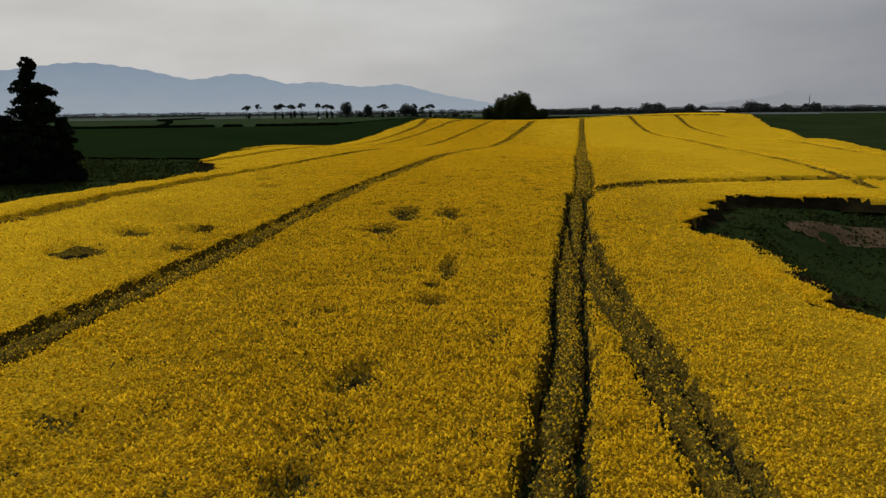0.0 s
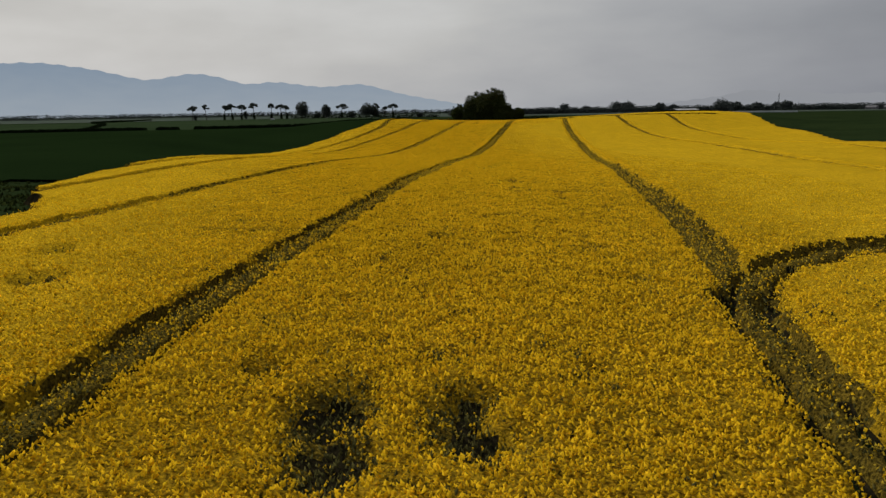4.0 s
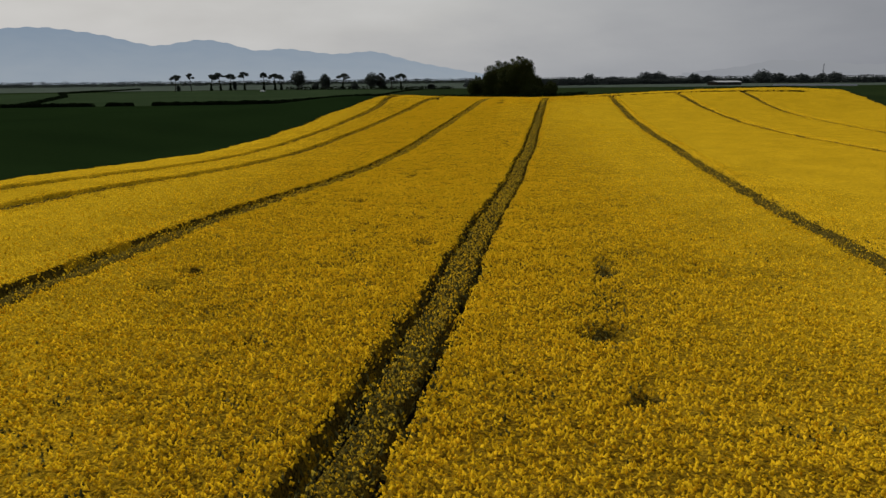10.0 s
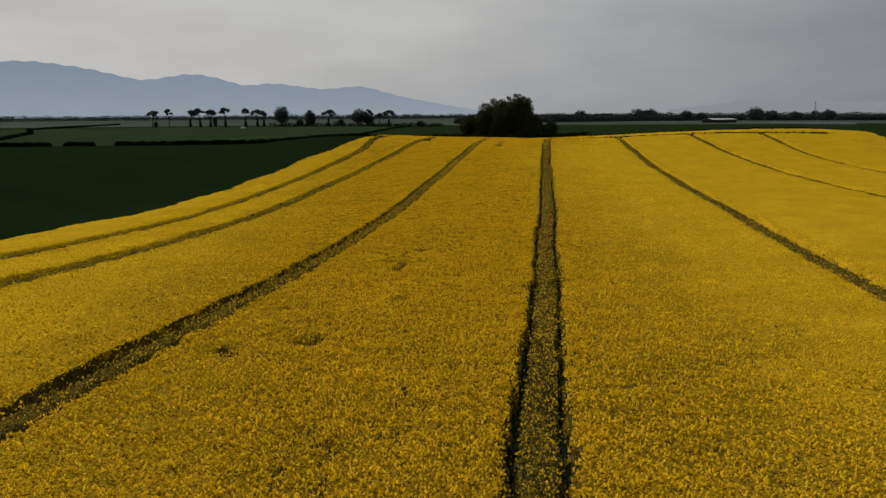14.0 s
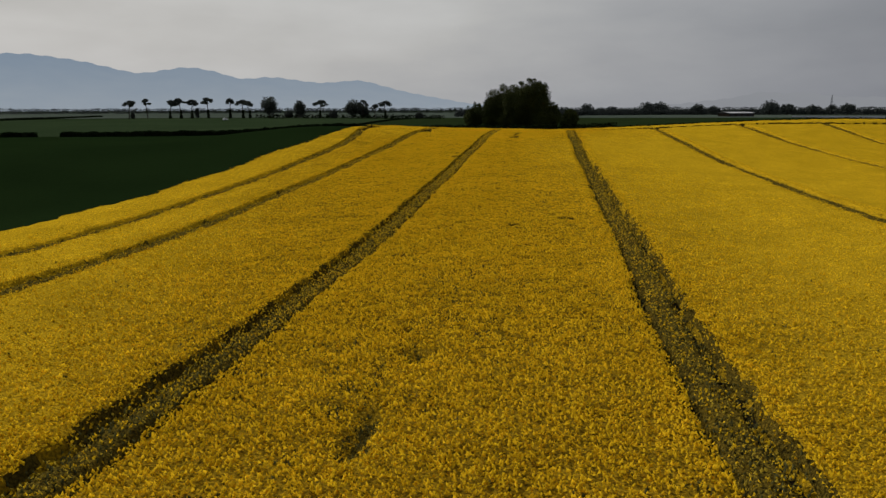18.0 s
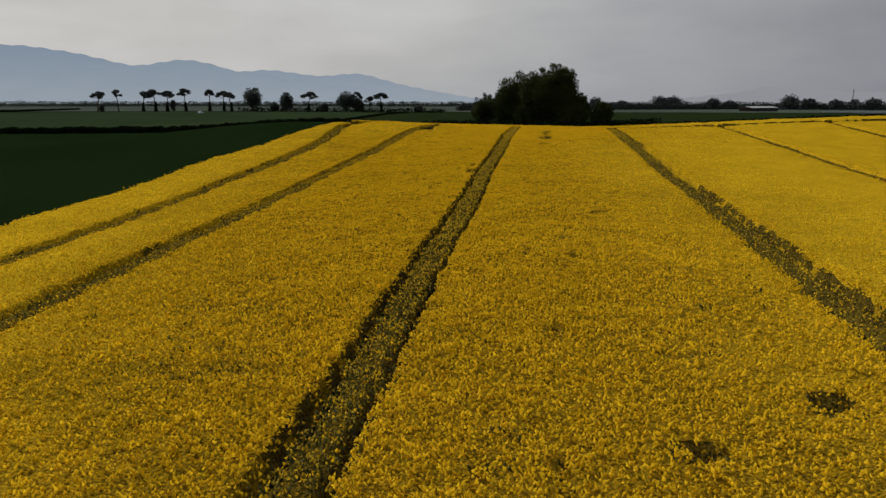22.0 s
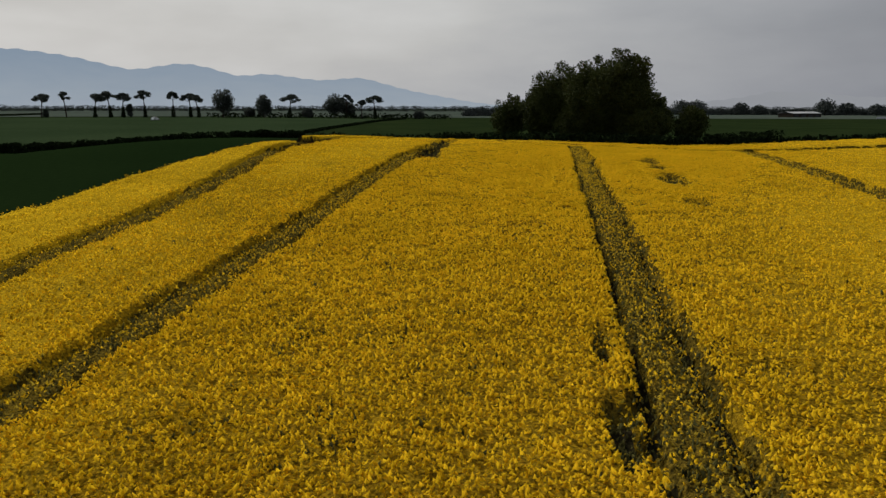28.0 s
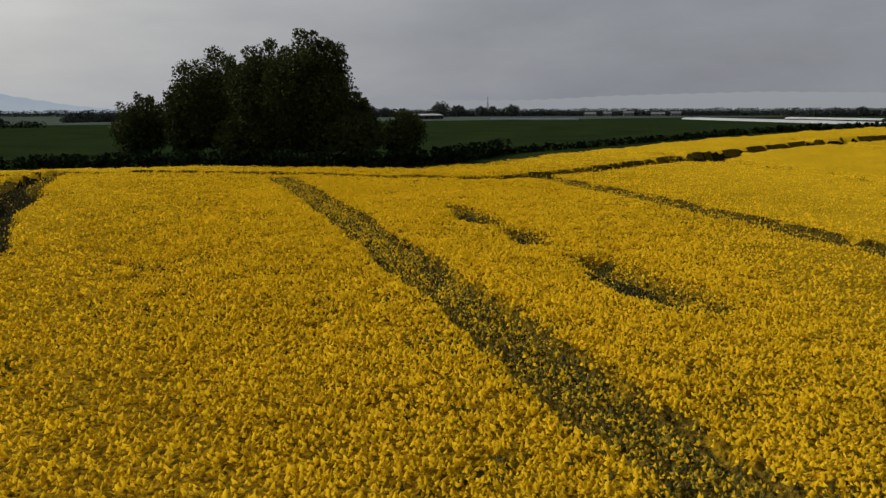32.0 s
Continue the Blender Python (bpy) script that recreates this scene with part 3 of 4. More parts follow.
def build_canopy():
    ps, ss = crop_columns(), np.arange(-30, 462, 0.7)
    S, Pp = np.meshgrid(ss, ps, indexing="ij")
    drift = np.array([k for k in TRAM_DRIFT])[np.argmin(np.abs(ps[:, None] - np.array(TRAM_P)), axis=1)]
    Pp = Pp + np.convolve(drift, np.ones(9) / 9, "same") * (S - 250)
    X, Y = field_xy(S, Pp)
    inside = field_inside(X, Y)
    h, bloom, trod = crop_state(X, Y)
    gap = seg_gap(X, Y, VIEWED)
    h = h - 0.05 - 0.22 * np.exp(-(gap / CLOSE) ** 2)
    h[:, 1:-1] = np.minimum(h[:, 1:-1], np.minimum(h[:, :-2], h[:, 2:]) + 0.30)      # the leaf mass stands back from every rut
    h = np.where(inside > 0.5, h, np.where(inside > 0, 0.5 * h, -0.05))
    Z = soil_level(X, Y) + h
    n = len(ps)
    i, j = np.meshgrid(np.arange(len(ss) - 1), np.arange(n - 1), indexing="ij")
    q = np.stack([i * n + j, i * n + j + 1, (i + 1) * n + j + 1, (i + 1) * n + j], -1).reshape(-1, 4)
    k = (inside > -0.8).ravel()
    q = q[k[q].any(1)]
    b, g = bloom.ravel()[q].mean(1), gap.ravel()[q].mean(1)
    V = np.stack([X, Y, Z], -1).reshape(-1, 3)
    rim = inside.ravel()[q].mean(1) < 0.75
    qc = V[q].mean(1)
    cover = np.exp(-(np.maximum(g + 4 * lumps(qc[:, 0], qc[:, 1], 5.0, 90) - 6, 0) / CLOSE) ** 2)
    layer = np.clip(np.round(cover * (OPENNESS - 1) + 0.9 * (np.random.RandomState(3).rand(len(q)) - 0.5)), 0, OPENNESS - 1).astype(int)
    zs = h.ravel()[q]
    flat = zs.mean(1) < 0.62
    steep = zs.max(1) - zs.min(1) > 0.55
    tr = trod.ravel()[q].mean(1)
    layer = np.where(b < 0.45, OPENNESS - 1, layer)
    # 20: ruts, gaps, sunk tracks and crop edges, with shade painted in
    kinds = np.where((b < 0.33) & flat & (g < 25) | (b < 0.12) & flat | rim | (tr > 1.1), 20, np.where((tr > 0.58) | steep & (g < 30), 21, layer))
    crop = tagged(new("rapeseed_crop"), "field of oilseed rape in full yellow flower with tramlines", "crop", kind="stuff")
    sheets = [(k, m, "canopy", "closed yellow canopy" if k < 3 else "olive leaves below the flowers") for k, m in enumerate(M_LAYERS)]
    for kind, mat, name, label in sheets + [(20, M_RUT_SHADE, "rut", "trodden wheel ruts, gaps and crop edges, leaf shade painted near-black"), (21, M_TRODDEN, "tramline", "olive half-trodden crop between the wheels")]:
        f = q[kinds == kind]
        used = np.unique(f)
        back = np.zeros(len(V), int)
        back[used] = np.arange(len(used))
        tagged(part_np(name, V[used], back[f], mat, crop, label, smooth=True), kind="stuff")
    return crop


def heads(x, y, z, width, tall, rng):
    """Upright three-sided tufts with a leaning tip, one island each."""
    n = len(x)
    a = rng.rand(n) * 6.283
    lean = (rng.rand(n, 2) - 0.5) * 1.1 * width[:, None]
    V = np.zeros((n, 4, 3), np.float32)
    for k in range(3):
        b = a + k * 2.0944 + (rng.rand(n) - 0.5) * 0.7
        r = width * (0.40 + 0.24 * rng.rand(n))
        V[:, k, 0], V[:, k, 1], V[:, k, 2] = x + r * np.cos(b), y + r * np.sin(b), z - tall * (0.15 + 0.75 * rng.rand(n))
    V[:, 3, 0], V[:, 3, 1], V[:, 3, 2] = x + lean[:, 0], y + lean[:, 1], z + tall * (0.15 + 0.35 * rng.rand(n))
    base = np.arange(n)[:, None, None] * 4
    F = (base + np.array([[0, 1, 3], [1, 2, 3], [2, 0, 3]])).reshape(-1, 3)
    return V.reshape(-1, 3), F


def build_heads(crop):
    """Single heads, densest in the closely seen strip; ragged stems beside every tramline and thin patch."""
    rng = np.random.RandomState(7)
    top = 54
    n = int(124 * 434 * top)
    x, y = -48 + 124 * rng.rand(n), 6 + 434 * rng.rand(n)
    gap = seg_gap(x, y, VIEWED)
    k = rng.rand(n) < np.where(gap < 40, np.minimum(1, 1.15 * np.exp(-(gap / CLOSE) ** 2)), 0)
    x, y = x[k], y[k]
    m = 300000
    t = rng.randint(len(TRAM_P), size=m)
    s = -20 + 450 * rng.rand(m)
    p = np.array(TRAM_P)[t] + np.array(TRAM_DRIFT)[t] * (s - 250) + 5.0 * (rng.rand(m) - 0.5)
    x2, y2 = field_xy(s, p)
    far = (s > np.array(TRAM_FROM)[t]) & (s < np.array(TRAM_TO)[t])
    spots = [(bx + 3.2 * lb * (rng.rand(int(60 * la * lb)) - 0.5), by + 3.2 * la * (rng.rand(int(60 * la * lb)) - 0.5)) for bx, by, la, lb in BARE]
    ring = rng.rand(60000) * 6.2832
    out = 1.0 + 0.10 * rng.rand(60000)
    rim = (HOLLOW[0] + HOLLOW[2] * out * np.sign(np.cos(ring)) * np.abs(np.cos(ring)) ** 0.667, HOLLOW[1] + HOLLOW[3] * out * np.sign(np.sin(ring)) * np.abs(np.sin(ring)) ** 0.667)
    turn = 8 + 44 * rng.rand(100000), 350 + 50 * rng.rand(100000)         # the corner where the flight comes lowest
    turn = [a[seg_gap(*turn, [(10, 356), (34, 396)]) < 14] for a in turn]
    wing = -70 + 150 * rng.rand(340000), 30 + 395 * rng.rand(340000)      # thinner cover to both sides
    side = seg_gap(*wing, VIEWED)
    wing = [a[(side > 14) & (side < 42)] for a in wing]
    x2 = np.concatenate([x2[far], rim[0]] + [a for a, b in spots])
    y2 = np.concatenate([y2[far], rim[1]] + [b for a, b in spots])
    wide = np.concatenate([np.full(len(x), 0.118), np.full(len(turn[0]), 0.100), np.full(len(x2), 0.108), np.full(len(wing[0]), 0.14)])
    x, y = np.concatenate([x, turn[0], x2, wing[0]]), np.concatenate([y, turn[1], y2, wing[1]])
    wide = wide * (0.65 + 0.7 * rng.rand(len(x)))
    h, bloom, trod = crop_state(x, y)
    low = h < 0.25 + 0.40 * rng.rand(len(x))
    keep = (field_inside(x, y) > 0.45) & (~low | (rng.rand(len(x)) < 0.26))
    x, y, h, bloom, wide, low, trod = x[keep], y[keep], h[keep], bloom[keep], wide[keep], low[keep], np.minimum(trod[keep], 1)
    h = np.where(low, h + 0.60 * rng.rand(len(x)) ** 1.8, h)             # stragglers and leaves in the ruts
    bloom = np.where(low, 0.10 + 0.40 * np.clip(h - 0.4, 0, 1), bloom)
    z = soil_level(x, y) + h + (0.17 + 0.25 * trod) * (rng.rand(len(x)) - 0.60) + 0.05 * lumps(x, y, 0.5, 40)
    wide = wide * (1 - 0.1 * trod)
    yel = rng.rand(len(x)) < bloom
    dim = yel & (rng.rand(len(x)) < 0.55 * trod)
    for pick, drop, mat, name, label in ((yel & ~dim, 0.0, M_FLOWER, "flower_heads", "dense yellow flower spikes"),
                                         (dim, 0.0, M_PALE, "fading_heads", "dull half-open flower spikes along the wheelings"),
                                         (~yel, 0.06, M_RAPELEAF, "leafy_stems", "green leafy stems without flowers")):
        V, F = heads(x[pick], y[pick], z[pick] - drop, wide[pick], wide[pick] * (0.95 if drop == 0 else 1.5), rng)
        tagged(part_np(name, V, F, mat, crop, label), kind="stuff")


def build_tufts(name, x0, x1, y0, y1, zone, density, size, tall, label, seed):
    rng = np.random.RandomState(seed)
    n = int((x1 - x0) * (y1 - y0) * density)
    x, y = x0 + (x1 - x0) * rng.rand(n), y0 + (y1 - y0) * rng.rand(n)
    k = zone(x, y) & (rng.rand(n) < 0.45 + 0.55 * lumps(x, y, 2.5, seed + 1))
    x, y = x[k], y[k]
    w = size * (0.5 + rng.rand(len(x)))
    V, F = heads(x, y, ground_level(x, y) + 0.35 * tall * w / size, w, tall * w / size, rng)
    return tagged(part_np(name, V, F, M_BLADE, label="", smooth=True), label, "grass", kind="stuff")


crop = build_canopy()
build_heads(crop)
build_tufts('hollow_grass', 22, 78, 30, 82, lambda x, y: field_inside(x, y) < -0.3, 14, 0.34, 0.22, 'rank dark grass tufts in the hollow', 60)
build_tufts('corner_grass', -110, -40, 50, 170, lambda x, y: (field_inside(x, y) < -0.3) & (field_inside(x, y) > -30), 5, 0.45, 0.45, 'rough olive grass along the field edge', 62)


# ---- leaves, trees, hedges ----
def leaf_cloud(centres, radii, count, size, rng, shell=0.55, flat=1.0):
    """Leaf sprays scattered through overlapping clumps: folded quads, one island each."""
    centres, radii = np.asarray(centres, float), np.asarray(radii, float)
    w = radii ** 2
    pick = rng.choice(len(centres), count, p=w / w.sum())
    d = rng.normal(size=(count, 3))
    d /= np.linalg.norm(d, axis=1)[:, None]
    r = (shell + (1 - shell) * rng.rand(count) ** 0.5) * (0.9 + 0.22 * rng.rand(count))
    c = centres[pick] + d * (radii[pick] * r)[:, None] * np.array([1, 1, flat])
    u = rng.normal(size=(count, 3))
    u /= np.linalg.norm(u, axis=1)[:, None]
    v = np.cross(u, rng.normal(size=(count, 3)))
    v /= np.linalg.norm(v, axis=1)[:, None]
    s = size * (0.5 + rng.rand(count))[:, None]
    V = np.stack([c - u * s, c - v * s * 0.6, c + u * s, c + v * s * 0.6 + np.cross(u, v) * s * 0.3], 1).reshape(-1, 3)
    return V, np.arange(4 * count).reshape(-1, 4)


def limb(bm, a, b, r0, r1, n=6):
    a, b = Vector(a), Vector(b)
    q = (b - a).to_track_quat("Z", "Y")
    rings = []
    for c, r in ((a, r0), ((a + b) / 2, (r0 + r1) / 2), (b, r1)):
        rings.append([bm.verts.new(c + q @ Vector((r * math.cos(6.2832 * k / n), r * math.sin(6.2832 * k / n), 0))) for k in range(n)])
    for lo, hi in zip(rings, rings[1:]):
        for k in range(n):
            bm.faces.new((lo[k], lo[(k + 1) % n], hi[(k + 1) % n], hi[k]))
    bm.faces.new(rings[-1])


def at_ground(x, y, dz=0.0):
    return x, y, float(ground_level(np.array([x]), np.array([y]))[0]) + dz


def broad_tree(name, x, y, tall, wide, label, seed, count=6000, leaf=0.32, mat=None, low=0.06, group="", clumps=46):
    """Trunk, limbs and a domed, ragged crown of leaf sprays."""
    rng = np.random.RandomState(seed)
    t = thing(name, at_ground(x, y, -0.1), label, "tree", group)
    bm = bmesh.new()
    limb(bm, (0, 0, 0), (0.2, 0, tall * 0.35), tall * 0.030, tall * 0.020, 8)
    limb(bm, (0.2, 0, tall * 0.35), (0, 0.2, tall * 0.86), tall * 0.020, tall * 0.004)
    cs, rs = [], []
    for k in range(clumps):
        d = rng.normal(size=3)
        d /= np.linalg.norm(d)
        reach = 0.25 + 0.75 * rng.rand() ** 0.45
        mid, half = tall * (low + 0.94) / 2, tall * (0.94 - low) / 2
        squeeze = 1.0 if d[2] > 0 else 0.95
        rad = wide * (0.15 + 0.08 * rng.rand())
        c = (d[0] * (wide / 2 - rad * 0.8) * reach * squeeze, d[1] * (wide / 2 - rad * 0.8) * reach * squeeze, mid + d[2] * (half - rad * 0.8) * reach)
        cs.append(c)
        rs.append(rad)
        if k % 4 == 0:
            limb(bm, (0, 0, c[2] * 0.55), c, tall * 0.010, tall * 0.003, 5)
    for k in range(max(3, clumps // 5)):      # leading shoots that break the outline
        a = rng.rand() * 6.283
        r = wide * 0.36 * rng.rand() ** 0.5
        c = (r * math.cos(a), r * math.sin(a), tall * (0.90 + 0.06 * rng.rand()) - 1.6 * r * r / wide)
        limb(bm, (0, 0, tall * 0.6), c, tall * 0.006, tall * 0.001, 4)
        cs.append(c)
        rs.append(wide * 0.075)
    part("trunk", bm, M_BARK, t)
    part_np("crown", *leaf_cloud(cs, rs, count, leaf, rng, 0.35), mat or M_LEAF, t)
    return t


def umbrella_pine(x, y, tall, wide, seed, lean=0.0, ivy=False, group="row of pines"):
    """Bare leaning stem with a flat-topped crown of a few plates."""
    rng = np.random.RandomState(seed)
    t = thing("pine_tree", at_ground(x, y, -0.1), "tall dark pine with " + ("ivy-clad" if ivy else "bare") + " stem and flat crown", "tree", group)
    bm = bmesh.new()
    mid, top = (lean * 0.4, 0, tall * 0.45), (lean, 0, tall * 0.86)
    limb(bm, (0, 0, 0), mid, 0.36, 0.28, 7)
    limb(bm, mid, top, 0.28, 0.14, 7)
    cs, rs = [], []
    for k in range(13):
        a = rng.rand() * 6.283 if k else 0.0
        f = (k / 12) ** 0.6
        r = wide * 0.40 * f * (0.8 + 0.3 * rng.rand())
        z = tall * (0.94 - 0.20 * f ** 2.4 - 0.05 * rng.rand())
        c = (lean + r * math.cos(a), r * math.sin(a), z)
        if k % 2 == 0:
            limb(bm, (lean * 0.8, 0, z - tall * 0.10), c, 0.14, 0.05, 5)
        cs.append(c)
        rs.append(wide * (0.13 + 0.07 * rng.rand()))
    part("trunk", bm, M_BARK, t)
    part_np("crown", *leaf_cloud(cs, rs, 2600, 0.32, rng, 0.1, 0.5), M_PINE_HAZE, t)
    if ivy:
        part_np("ivy", *leaf_cloud([(lean * 0.15, 0, tall * f) for f in (0.06, 0.16, 0.27, 0.38)], [1.2, 1.1, 0.95, 0.8], 600, 0.30, rng, 0.4), M_DARKLEAF, t, "dark ivy round the stem")
    return t


def hedge(name, pts, tall, wide, label, seed, per_m=22, leaf=0.3, mat=None, gaps=()):
    rng = np.random.RandomState(seed)
    cs, rs = [], []
    run = 0.0
    for (ax, ay), (bx, by) in zip(pts, pts[1:]):
        n = max(1, int(math.hypot(bx - ax, by - ay) / (wide * 0.4)))
        for k in range(n):
            f = (k + rng.rand()) / n
            x, y = ax + (bx - ax) * f, ay + (by - ay) * f
            if any(abs(x - g) < w for g, w in gaps):
                continue
            z = at_ground(x, y)[2]
            r = wide * (0.42 + 0.2 * rng.rand())
            cs += [(x, y, z + tall * 0.25), (x + rng.rand() - 0.5, y, z + tall * (0.55 + 0.2 * rng.rand()))]
            rs += [r, r * 0.9]
        run += math.hypot(bx - ax, by - ay)
    ob = part_np(name, *leaf_cloud(cs, rs, int(run * per_m), leaf, rng, 0.5, tall / wide * 0.6), mat or M_DARKLEAF)
    return tagged(ob, label, "hedge", kind="stuff")


# spinney behind the end of the field
SPINNEY = [(43.8, 446, 19.8, 15.0, 36000), (35.0, 463, 18.4, 18, 36000), (39.5, 453, 19.0, 14, 26000), (50.5, 446, 11.0, 9, 11000), (24.5, 474, 11.2, 11, 10000), (31, 468, 13.0, 11, 12000),
           (56.5, 441, 8.0, 8, 7000), (48, 440, 8.0, 10, 8000), (37, 452, 8.5, 11, 9000)]
for k, (x, y, tall, wide, n) in enumerate(SPINNEY):
    broad_tree("spinney_tree", x, y, tall, wide, "dark broad-leaved tree in the spinney at the field end" if tall > 12 else "low round thorn tree on the spinney's edge", 100 + k, int(1.5 * n), 0.20, low=0.0, group="spinney")
hedge("spinney_scrub", [(6, 452), (24, 452), (36, 442), (46, 432), (58, 430), (72, 436)], 2.4, 4.0, "dark scrub round the foot of the spinney", 120, 80, 0.35)

# row of old pines and field trees on the rise beyond the pasture
PINES = [(-209.4, 700, 13.5, 8, 1.6, 0), (-197, 703, 15, 6.5, -1.0, 0), (-179.9, 700, 13.5, 8, 1.5, 1), (-173.6, 706, 15, 9, -1.2, 1), (-163.3, 698, 14, 8, 0.6, 1),
         (-152.6, 702, 15.5, 8.5, -0.6, 1), (-136.3, 700, 15, 6, 0.5, 1), (-127.8, 704, 14, 7, -0.5, 1), (-121.2, 698, 13, 7.5, -2.0, 1), (-71.1, 700, 13.5, 9, 0.8, 1),
         (-40.8, 715, 14, 7, 0.6, 0), (-31.5, 712, 11, 6, 0.3, 0), (-22.9, 702, 13.5, 9, -1.0, 1)]
for k, (x, y, tall, wide, lean, ivy) in enumerate(PINES):
    umbrella_pine(x, y, tall, wide * 1.22, 200 + k, lean, bool(ivy))
for k, (x, y, tall, wide) in enumerate([(-107, 695, 17, 14), (-85.7, 700, 13.5, 11), (-50, 735, 15.5, 15), (-42, 738, 10.5, 11), (-205.7, 698, 5, 3.2), (-159.8, 699, 8, 3.6), (-94, 702, 6, 7), (-62, 706, 6, 7), (2, 716, 5, 7)]):
    broad_tree("field_tree", x, y, tall, wide, "dark round-headed tree among the pines", 240 + k, 3600, 0.45, M_PINE_HAZE, group="row of pines")
hedge("row_scrub", [(-118, 704), (-96, 706), (-60, 712), (-20, 716), (20, 722)], 3.0, 4.0, "low scrub under the row of trees", 260, 14, 0.6)

# hedges
hedge("long_hedge", [(-420, 424), (-230, 428), (-120, 430), (-40, 432), (-20, 436)], 2.1, 2.6, "long dark trimmed hedge between the fields", 300, 280, 0.24, gaps=((-128, 4), (-146, 3)))
hedge("upper_hedge", [(-185, 430), (-231, 567), (-278, 650), (-300, 740), (-345, 960)], 1.7, 2.4, "dark hedge over the far pasture", 301, 40, 0.40)
hedge("end_hedge", [(72, 436), (105, 430), (140, 422), (172, 412)], 1.1, 2.4, "dark hedge behind the end of the yellow field", 302, 26, 0.4)
hedge("back_hedge", [(-26, 436), (-5, 450), (14, 462)], 2.0, 3.0, "low dark hedge behind the field corner", 303, 30, 0.35)

hedge("boundary_hedge", [(-40, 446), (-34, 505), (-28, 560), (-18, 640), (-6, 700)], 0.9, 1.8, "low dark hedge along the edge of the pasture", 304, 40, 0.30)

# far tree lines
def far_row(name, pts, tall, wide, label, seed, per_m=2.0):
    return hedge(name, pts, tall, wide, label, seed, per_m, 0.95, M_FARLEAF_HAZE)


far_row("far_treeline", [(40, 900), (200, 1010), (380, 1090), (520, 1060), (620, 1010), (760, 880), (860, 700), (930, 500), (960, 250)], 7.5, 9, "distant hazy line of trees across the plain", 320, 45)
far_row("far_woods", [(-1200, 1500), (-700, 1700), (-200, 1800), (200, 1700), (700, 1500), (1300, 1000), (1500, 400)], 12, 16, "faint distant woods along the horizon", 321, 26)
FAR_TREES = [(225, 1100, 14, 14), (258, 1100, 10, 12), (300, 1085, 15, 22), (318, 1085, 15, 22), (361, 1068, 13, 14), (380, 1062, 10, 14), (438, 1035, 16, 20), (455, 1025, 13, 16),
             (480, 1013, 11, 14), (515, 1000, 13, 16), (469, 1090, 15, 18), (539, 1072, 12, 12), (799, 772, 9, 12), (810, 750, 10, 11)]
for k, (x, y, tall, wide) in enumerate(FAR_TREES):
    broad_tree("far_tree", x, y, tall * 1.15, wide * 1.3, "distant dark tree on the plain", 340 + k, 1900, 0.75, M_FARLEAF_HAZE, group="far trees")

# dark spruces beside the near corner of the field
def spruce(x, y, tall, wide, seed):
    rng = np.random.RandomState(seed)
    t = thing("spruce_tree", at_ground(x, y, -0.1), "tall nearly black ragged spruce at the field edge", "tree", "spruces")
    bm = bmesh.new()
    limb(bm, (0, 0, 0), (0.1, 0, tall * 0.97), tall * 0.022, 0.03, 8)
    cs, rs = [], []
    for k in range(90):
        f = k / 90
        z, a = tall * (0.05 + 0.93 * f), rng.rand() * 6.283
        reach = wide / 2 * (1 - f) ** 0.66 * (0.32 + 0.85 * rng.rand() ** 1.3) + 0.25
        tip = (reach * math.cos(a), reach * math.sin(a), z + 0.06 * reach)
        limb(bm, (0, 0, z), tip, 0.05, 0.015, 4)
        for g in (0.35, 0.65, 0.95):
            cs.append((tip[0] * g, tip[1] * g, z + 0.05 * reach * g - 0.15))
            rs.append(0.35 + 0.22 * reach * (1.1 - 0.5 * g))
    part("trunk", bm, M_BARK, t)
    part_np("crown", *leaf_cloud(cs, rs, 18000, 0.28, rng, 0.1, 0.6), M_NEEDLE, t)


spruce(-60.8, 100, 18.2, 12, 400)
spruce(-72, 103, 17.5, 12, 401)
spruce(-57.5, 101, 9.5, 6, 402)
spruce(-62, 96, 9.5, 10, 404)
hedge("corner_scrub", [(-84, 98), (-66, 96), (-59.5, 101)], 6.0, 6.0, "black undergrowth below the spruces", 403, 90, 0.3)

# ---- hills ----
def ridge(name, crest, dist, mat, label, foot=-40):
    """A hill range: crest angles give heights, slopes fall to the plain on both sides."""
    az = np.linspace(crest[0][0], crest[-1][0], 160)
    el = np.interp(az, [c[0] for c in crest], [c[1] for c in crest])
    el = np.convolve(np.pad(el, 2, mode="edge"), np.ones(5) / 5, "valid") + 0.03 * np.sin(az * 5.1) + 0.015 * np.sin(az * 13)
    rows = []
    for f, g in ((-0.22, 0.0), (-0.12, 0.45), (-0.05, 0.82), (0.0, 1.0), (0.08, 0.6)):
        d = dist * (1 + f)
        z = foot + (12 + d * np.tan(np.radians(el)) - foot) * g
        rows.append(np.stack([d * np.sin(np.radians(az)), 150 + d * np.cos(np.radians(az)), z], 1))
    V = np.concatenate(rows)
    n = len(az)
    i, j = np.meshgrid(np.arange(len(rows) - 1), np.arange(n - 1), indexing="ij")
    F = np.stack([i * n + j, i * n + j + 1, (i + 1) * n + j + 1, (i + 1) * n + j], -1).reshape(-1, 4)
    return tagged(part_np(name, V, F, mat, smooth=True), label, "hills", kind="structure")


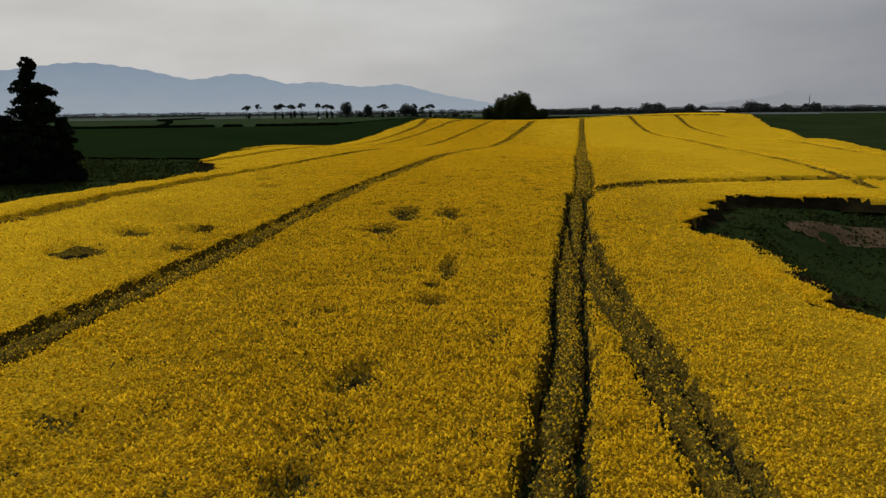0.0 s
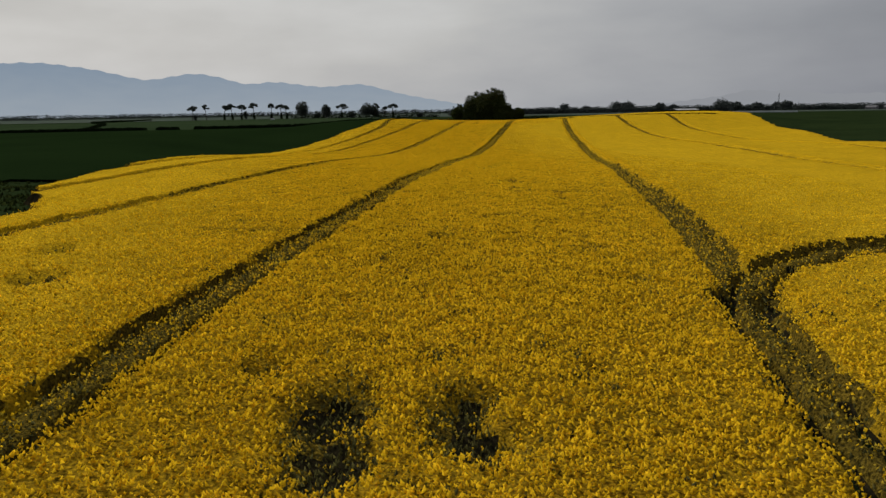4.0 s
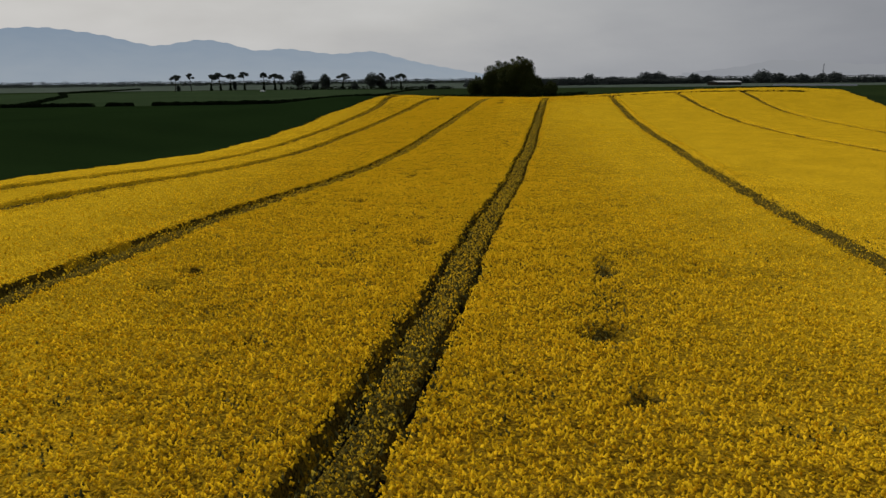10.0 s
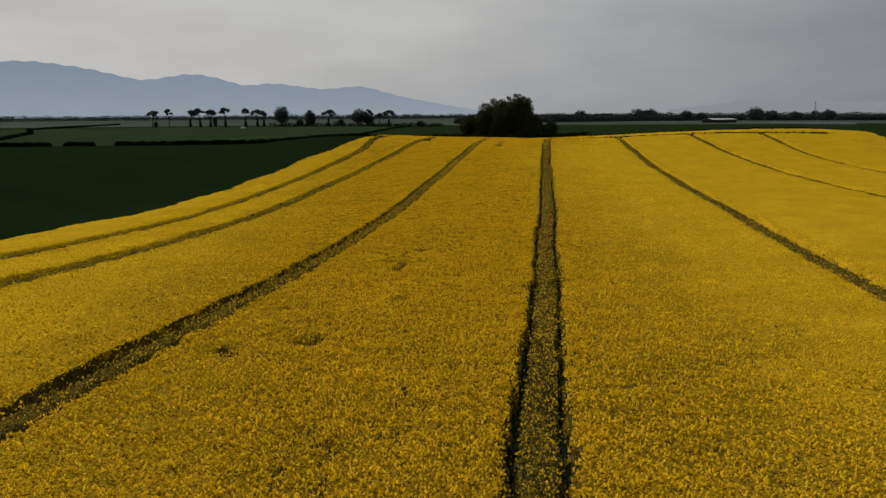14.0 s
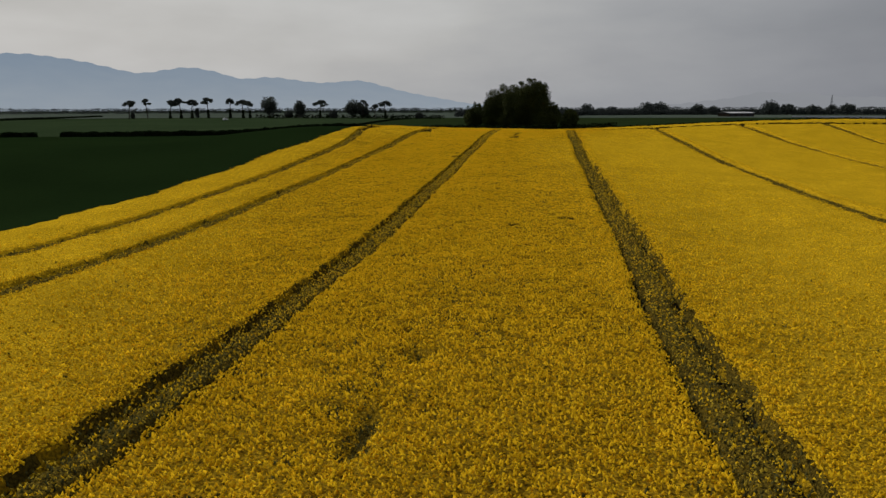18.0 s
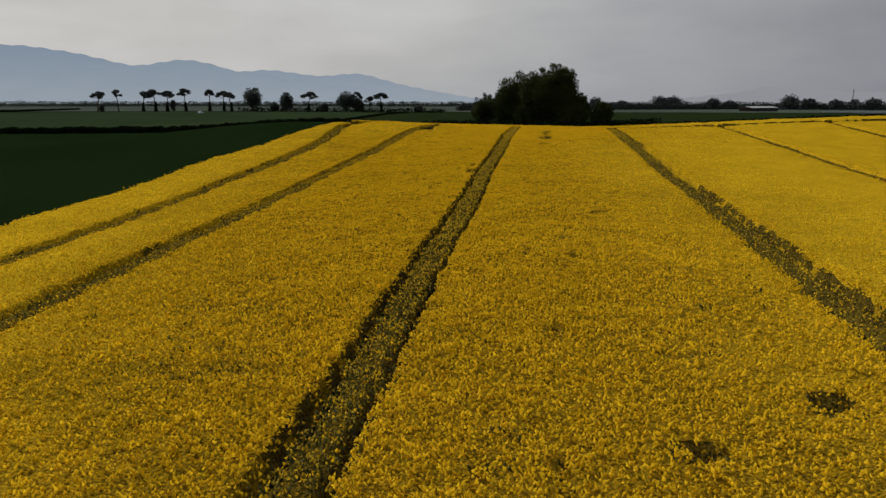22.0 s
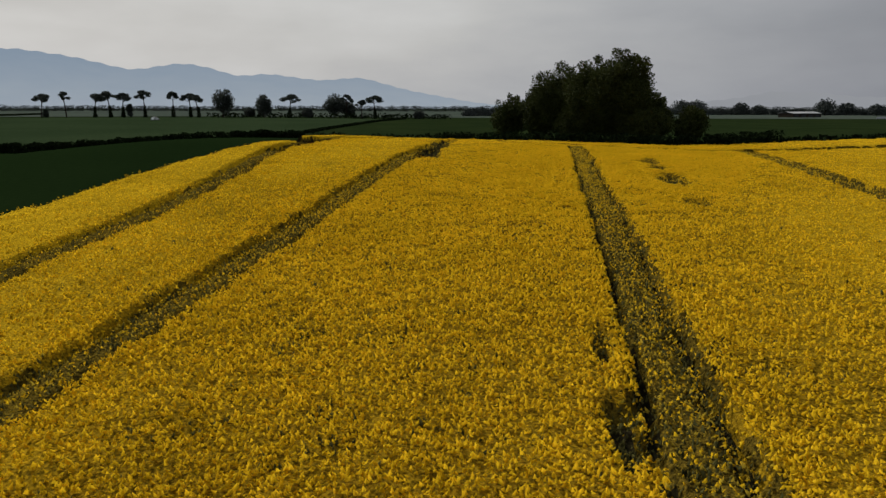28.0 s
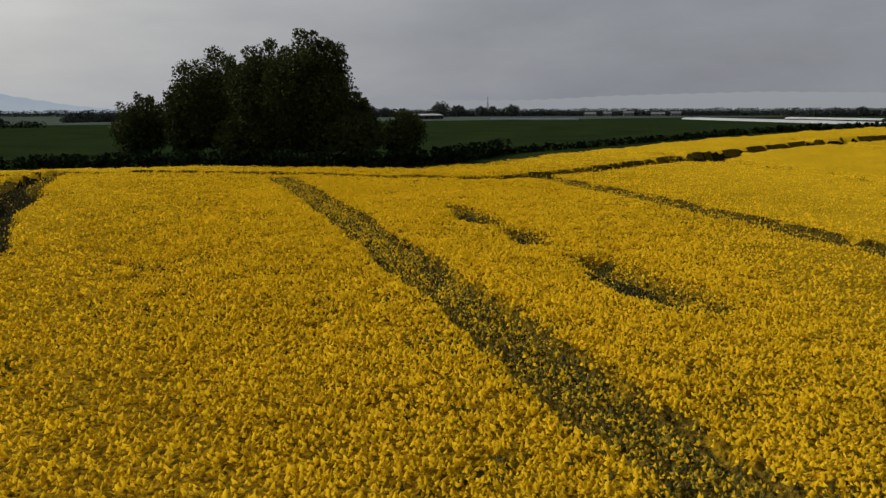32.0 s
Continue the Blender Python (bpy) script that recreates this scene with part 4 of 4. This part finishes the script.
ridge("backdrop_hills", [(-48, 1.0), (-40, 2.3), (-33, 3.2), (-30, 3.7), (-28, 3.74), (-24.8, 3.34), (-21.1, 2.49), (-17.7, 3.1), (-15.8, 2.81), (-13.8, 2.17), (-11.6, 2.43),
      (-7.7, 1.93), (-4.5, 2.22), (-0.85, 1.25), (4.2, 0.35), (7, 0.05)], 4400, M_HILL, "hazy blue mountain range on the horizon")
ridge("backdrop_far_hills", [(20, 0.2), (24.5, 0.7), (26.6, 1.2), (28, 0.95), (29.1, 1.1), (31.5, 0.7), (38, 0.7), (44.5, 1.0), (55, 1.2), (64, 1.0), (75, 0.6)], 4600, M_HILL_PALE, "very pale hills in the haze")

# ---- barn, tunnels, mast, vehicle ----
def barn(x, y, turn, length, depth, eaves, rise):
    t = thing("barn", at_ground(x, y), "long low farm shed with a pale metal roof", "barn", turn=turn)
    # wall below the eaves is in shade, put into its dark colour
    part("wall", box(bmesh.new(), -length / 2, length / 2, -depth / 2, depth / 2, -0.5, eaves), M_BARK, t, "shed wall, its shade painted in as dark brown")
    bm = bmesh.new()
    for sgn in (-1, 1):
        a = [bm.verts.new(v) for v in ((-length / 2 - 0.5, sgn * (depth / 2 + 0.5), eaves - 0.1), (length / 2 + 0.5, sgn * (depth / 2 + 0.5), eaves - 0.1), (length / 2 + 0.5, 0, eaves + rise), (-length / 2 - 0.5, 0, eaves + rise))]
        b = [bm.verts.new(v.co + Vector((0, 0, 0.15))) for v in a]
        bm.faces.new(a), bm.faces.new(b)
        for k in range(4):
            bm.faces.new((a[k], a[(k + 1) % 4], b[(k + 1) % 4], b[k]))
    part("roof", bm, M_POLY, t, "pale sheet roof")
    # flat dark panels on the closed wall stand for shaded bays
    for k in range(4):
        c = -length / 2 + length * (k + 0.5) / 4
        part("opening", box(bmesh.new(), c - 3, c + 3, -depth / 2 - 0.04, -depth / 2 + 0.1, -0.3, eaves - 0.7), M_DARK, t, "dark panel painted as the shade of an open bay")
    return t


barn(324, 880, 25, 36, 14, 3.4, 1.3)


def tunnel(x, y, length, turn):
    t = thing("polytunnel", at_ground(x, y), "long low white polythene crop tunnel on the plain", "polytunnel", "polytunnels", turn)
    bm = bmesh.new()
    n = 9
    ends = []
    for sx in (-length / 2, length / 2):
        ends.append([bm.verts.new((sx, 4.0 * math.cos(math.pi * k / (n - 1)), 1.4 * math.sin(math.pi * k / (n - 1)))) for k in range(n)])
    for k in range(n - 1):
        bm.faces.new((ends[0][k], ends[0][k + 1], ends[1][k + 1], ends[1][k]))
    bm.faces.new(ends[0]), bm.faces.new(ends[1])
    part("cover", bm, M_POLY, t, smooth=True)
    return t


for x, y, l, a in ((369, 784, 71, -45), (375, 791, 71, -45), (425, 620, 225, 63), (433, 617, 225, 63), (542, 637, 97, 70)):
    tunnel(x, y, l, a)

def house(x, y, turn, length, seed):
    t = thing("house", at_ground(x, y), "distant pale rendered house with a slate roof", "house", "far houses", turn)
    d, e, r = 8.0, 2.8 + 0.6 * (seed % 3), 2.4
    part("wall", box(bmesh.new(), -length / 2, length / 2, -d / 2, d / 2, -0.5, e), M_WALL, t)
    bm = bmesh.new()
    v = [bm.verts.new(c) for c in ((-length / 2 - 0.3, -d / 2 - 0.4, e), (length / 2 + 0.3, -d / 2 - 0.4, e), (length / 2 + 0.3, d / 2 + 0.4, e), (-length / 2 - 0.3, d / 2 + 0.4, e),
                                   (-length / 2 - 0.3, 0, e + r), (length / 2 + 0.3, 0, e + r))]
    for f in ((0, 1, 5, 4), (2, 3, 4, 5), (0, 4, 3), (1, 2, 5), (0, 3, 2, 1)):
        bm.faces.new([v[k] for k in f])
    roof = part("roof", bm, M_SLATE, t)
    part("chimney", box(bmesh.new(), length / 2 - 1.2, length / 2 - 0.3, -0.4, 0.4, e + r - 0.6, e + r + 1.0), M_WALL, roof)
    for k in range(3):
        c = -length / 2 + length * (k + 0.5) / 3
        part("window", box(bmesh.new(), c - 0.6, c + 0.6, -d / 2 - 0.03, -d / 2 + 0.1, 1.0, 2.4), M_DARK, t)


for k, (x, y, l) in enumerate(((628, 985, 14), (640, 968, 10), (668, 960, 12), (682, 925, 16), (690, 905, 11), (258, 1082, 12), (860, 640, 13))):
    house(x, y, -55 + 9 * (k % 3), l, k)

mast = thing("mast", at_ground(569, 1123), "thin grey lattice mast on the plain", "mast")
bm = bmesh.new()
for sx, sy in ((-1, -1), (1, -1), (1, 1), (-1, 1)):
    limb(bm, (sx * 1.4, sy * 1.4, 0), (sx * 0.3, sy * 0.3, 26), 0.22, 0.12, 5)
for k in range(8):
    w, v = 1.4 - 1.1 * k / 8, 1.4 - 1.1 * (k + 1) / 8
    limb(bm, (-w, -w, 26 * k / 8), (v, -v, 26 * (k + 1) / 8), 0.10, 0.10, 4)
part("lattice", bm, M_METAL, mast)


def car(x, y, turn):
    t = thing("car", at_ground(x, y), "small white car parked in the pasture", "car", turn=turn)
    bm = box(bmesh.new(), -2.0, 2.0, -0.85, 0.85, 0.35, 0.95, 0.15)
    part("body", bm, M_WHITE, t)
    bm = bmesh.new()
    box(bm, -1.5, 1.0, -0.75, 0.75, 0.93, 1.5, 0.2)
    cabin = part("cabin", bm, M_WHITE, t)
    for sy in (-0.76, 0.76):
        part("window", box(bmesh.new(), -1.2, 0.7, sy - 0.01, sy + 0.01, 1.05, 1.4), M_DARK, t)
    for sx in (-1.3, 1.3):
        for sy in (-0.8, 0.8):
            bm = bmesh.new()
            bmesh.ops.create_cone(bm, cap_ends=True, segments=14, radius1=0.34, radius2=0.34, depth=0.2, matrix=pose(sx, sy, 0.34, 90, 0, 0))
            part("wheel", bm, M_DARK, t)
    return t


car(-122, 634, 72)

# bare soil in the hollow
def soil_zone(x, y):
    return ((x - 45) / 11.5) ** 2 + ((y - 70) / 3.0) ** 2 < 1 + 0.3 * lumps(x, y, 2.5, 50)


soil = part_np("soil_patch", *sheet(np.arange(31, 60, 0.6), np.arange(64, 76, 0.6), soil_zone, 0.05, ground_level), M_SOIL, smooth=True)
tagged(soil, "bare brown trodden soil in the grassy hollow", "soil", kind="stuff")
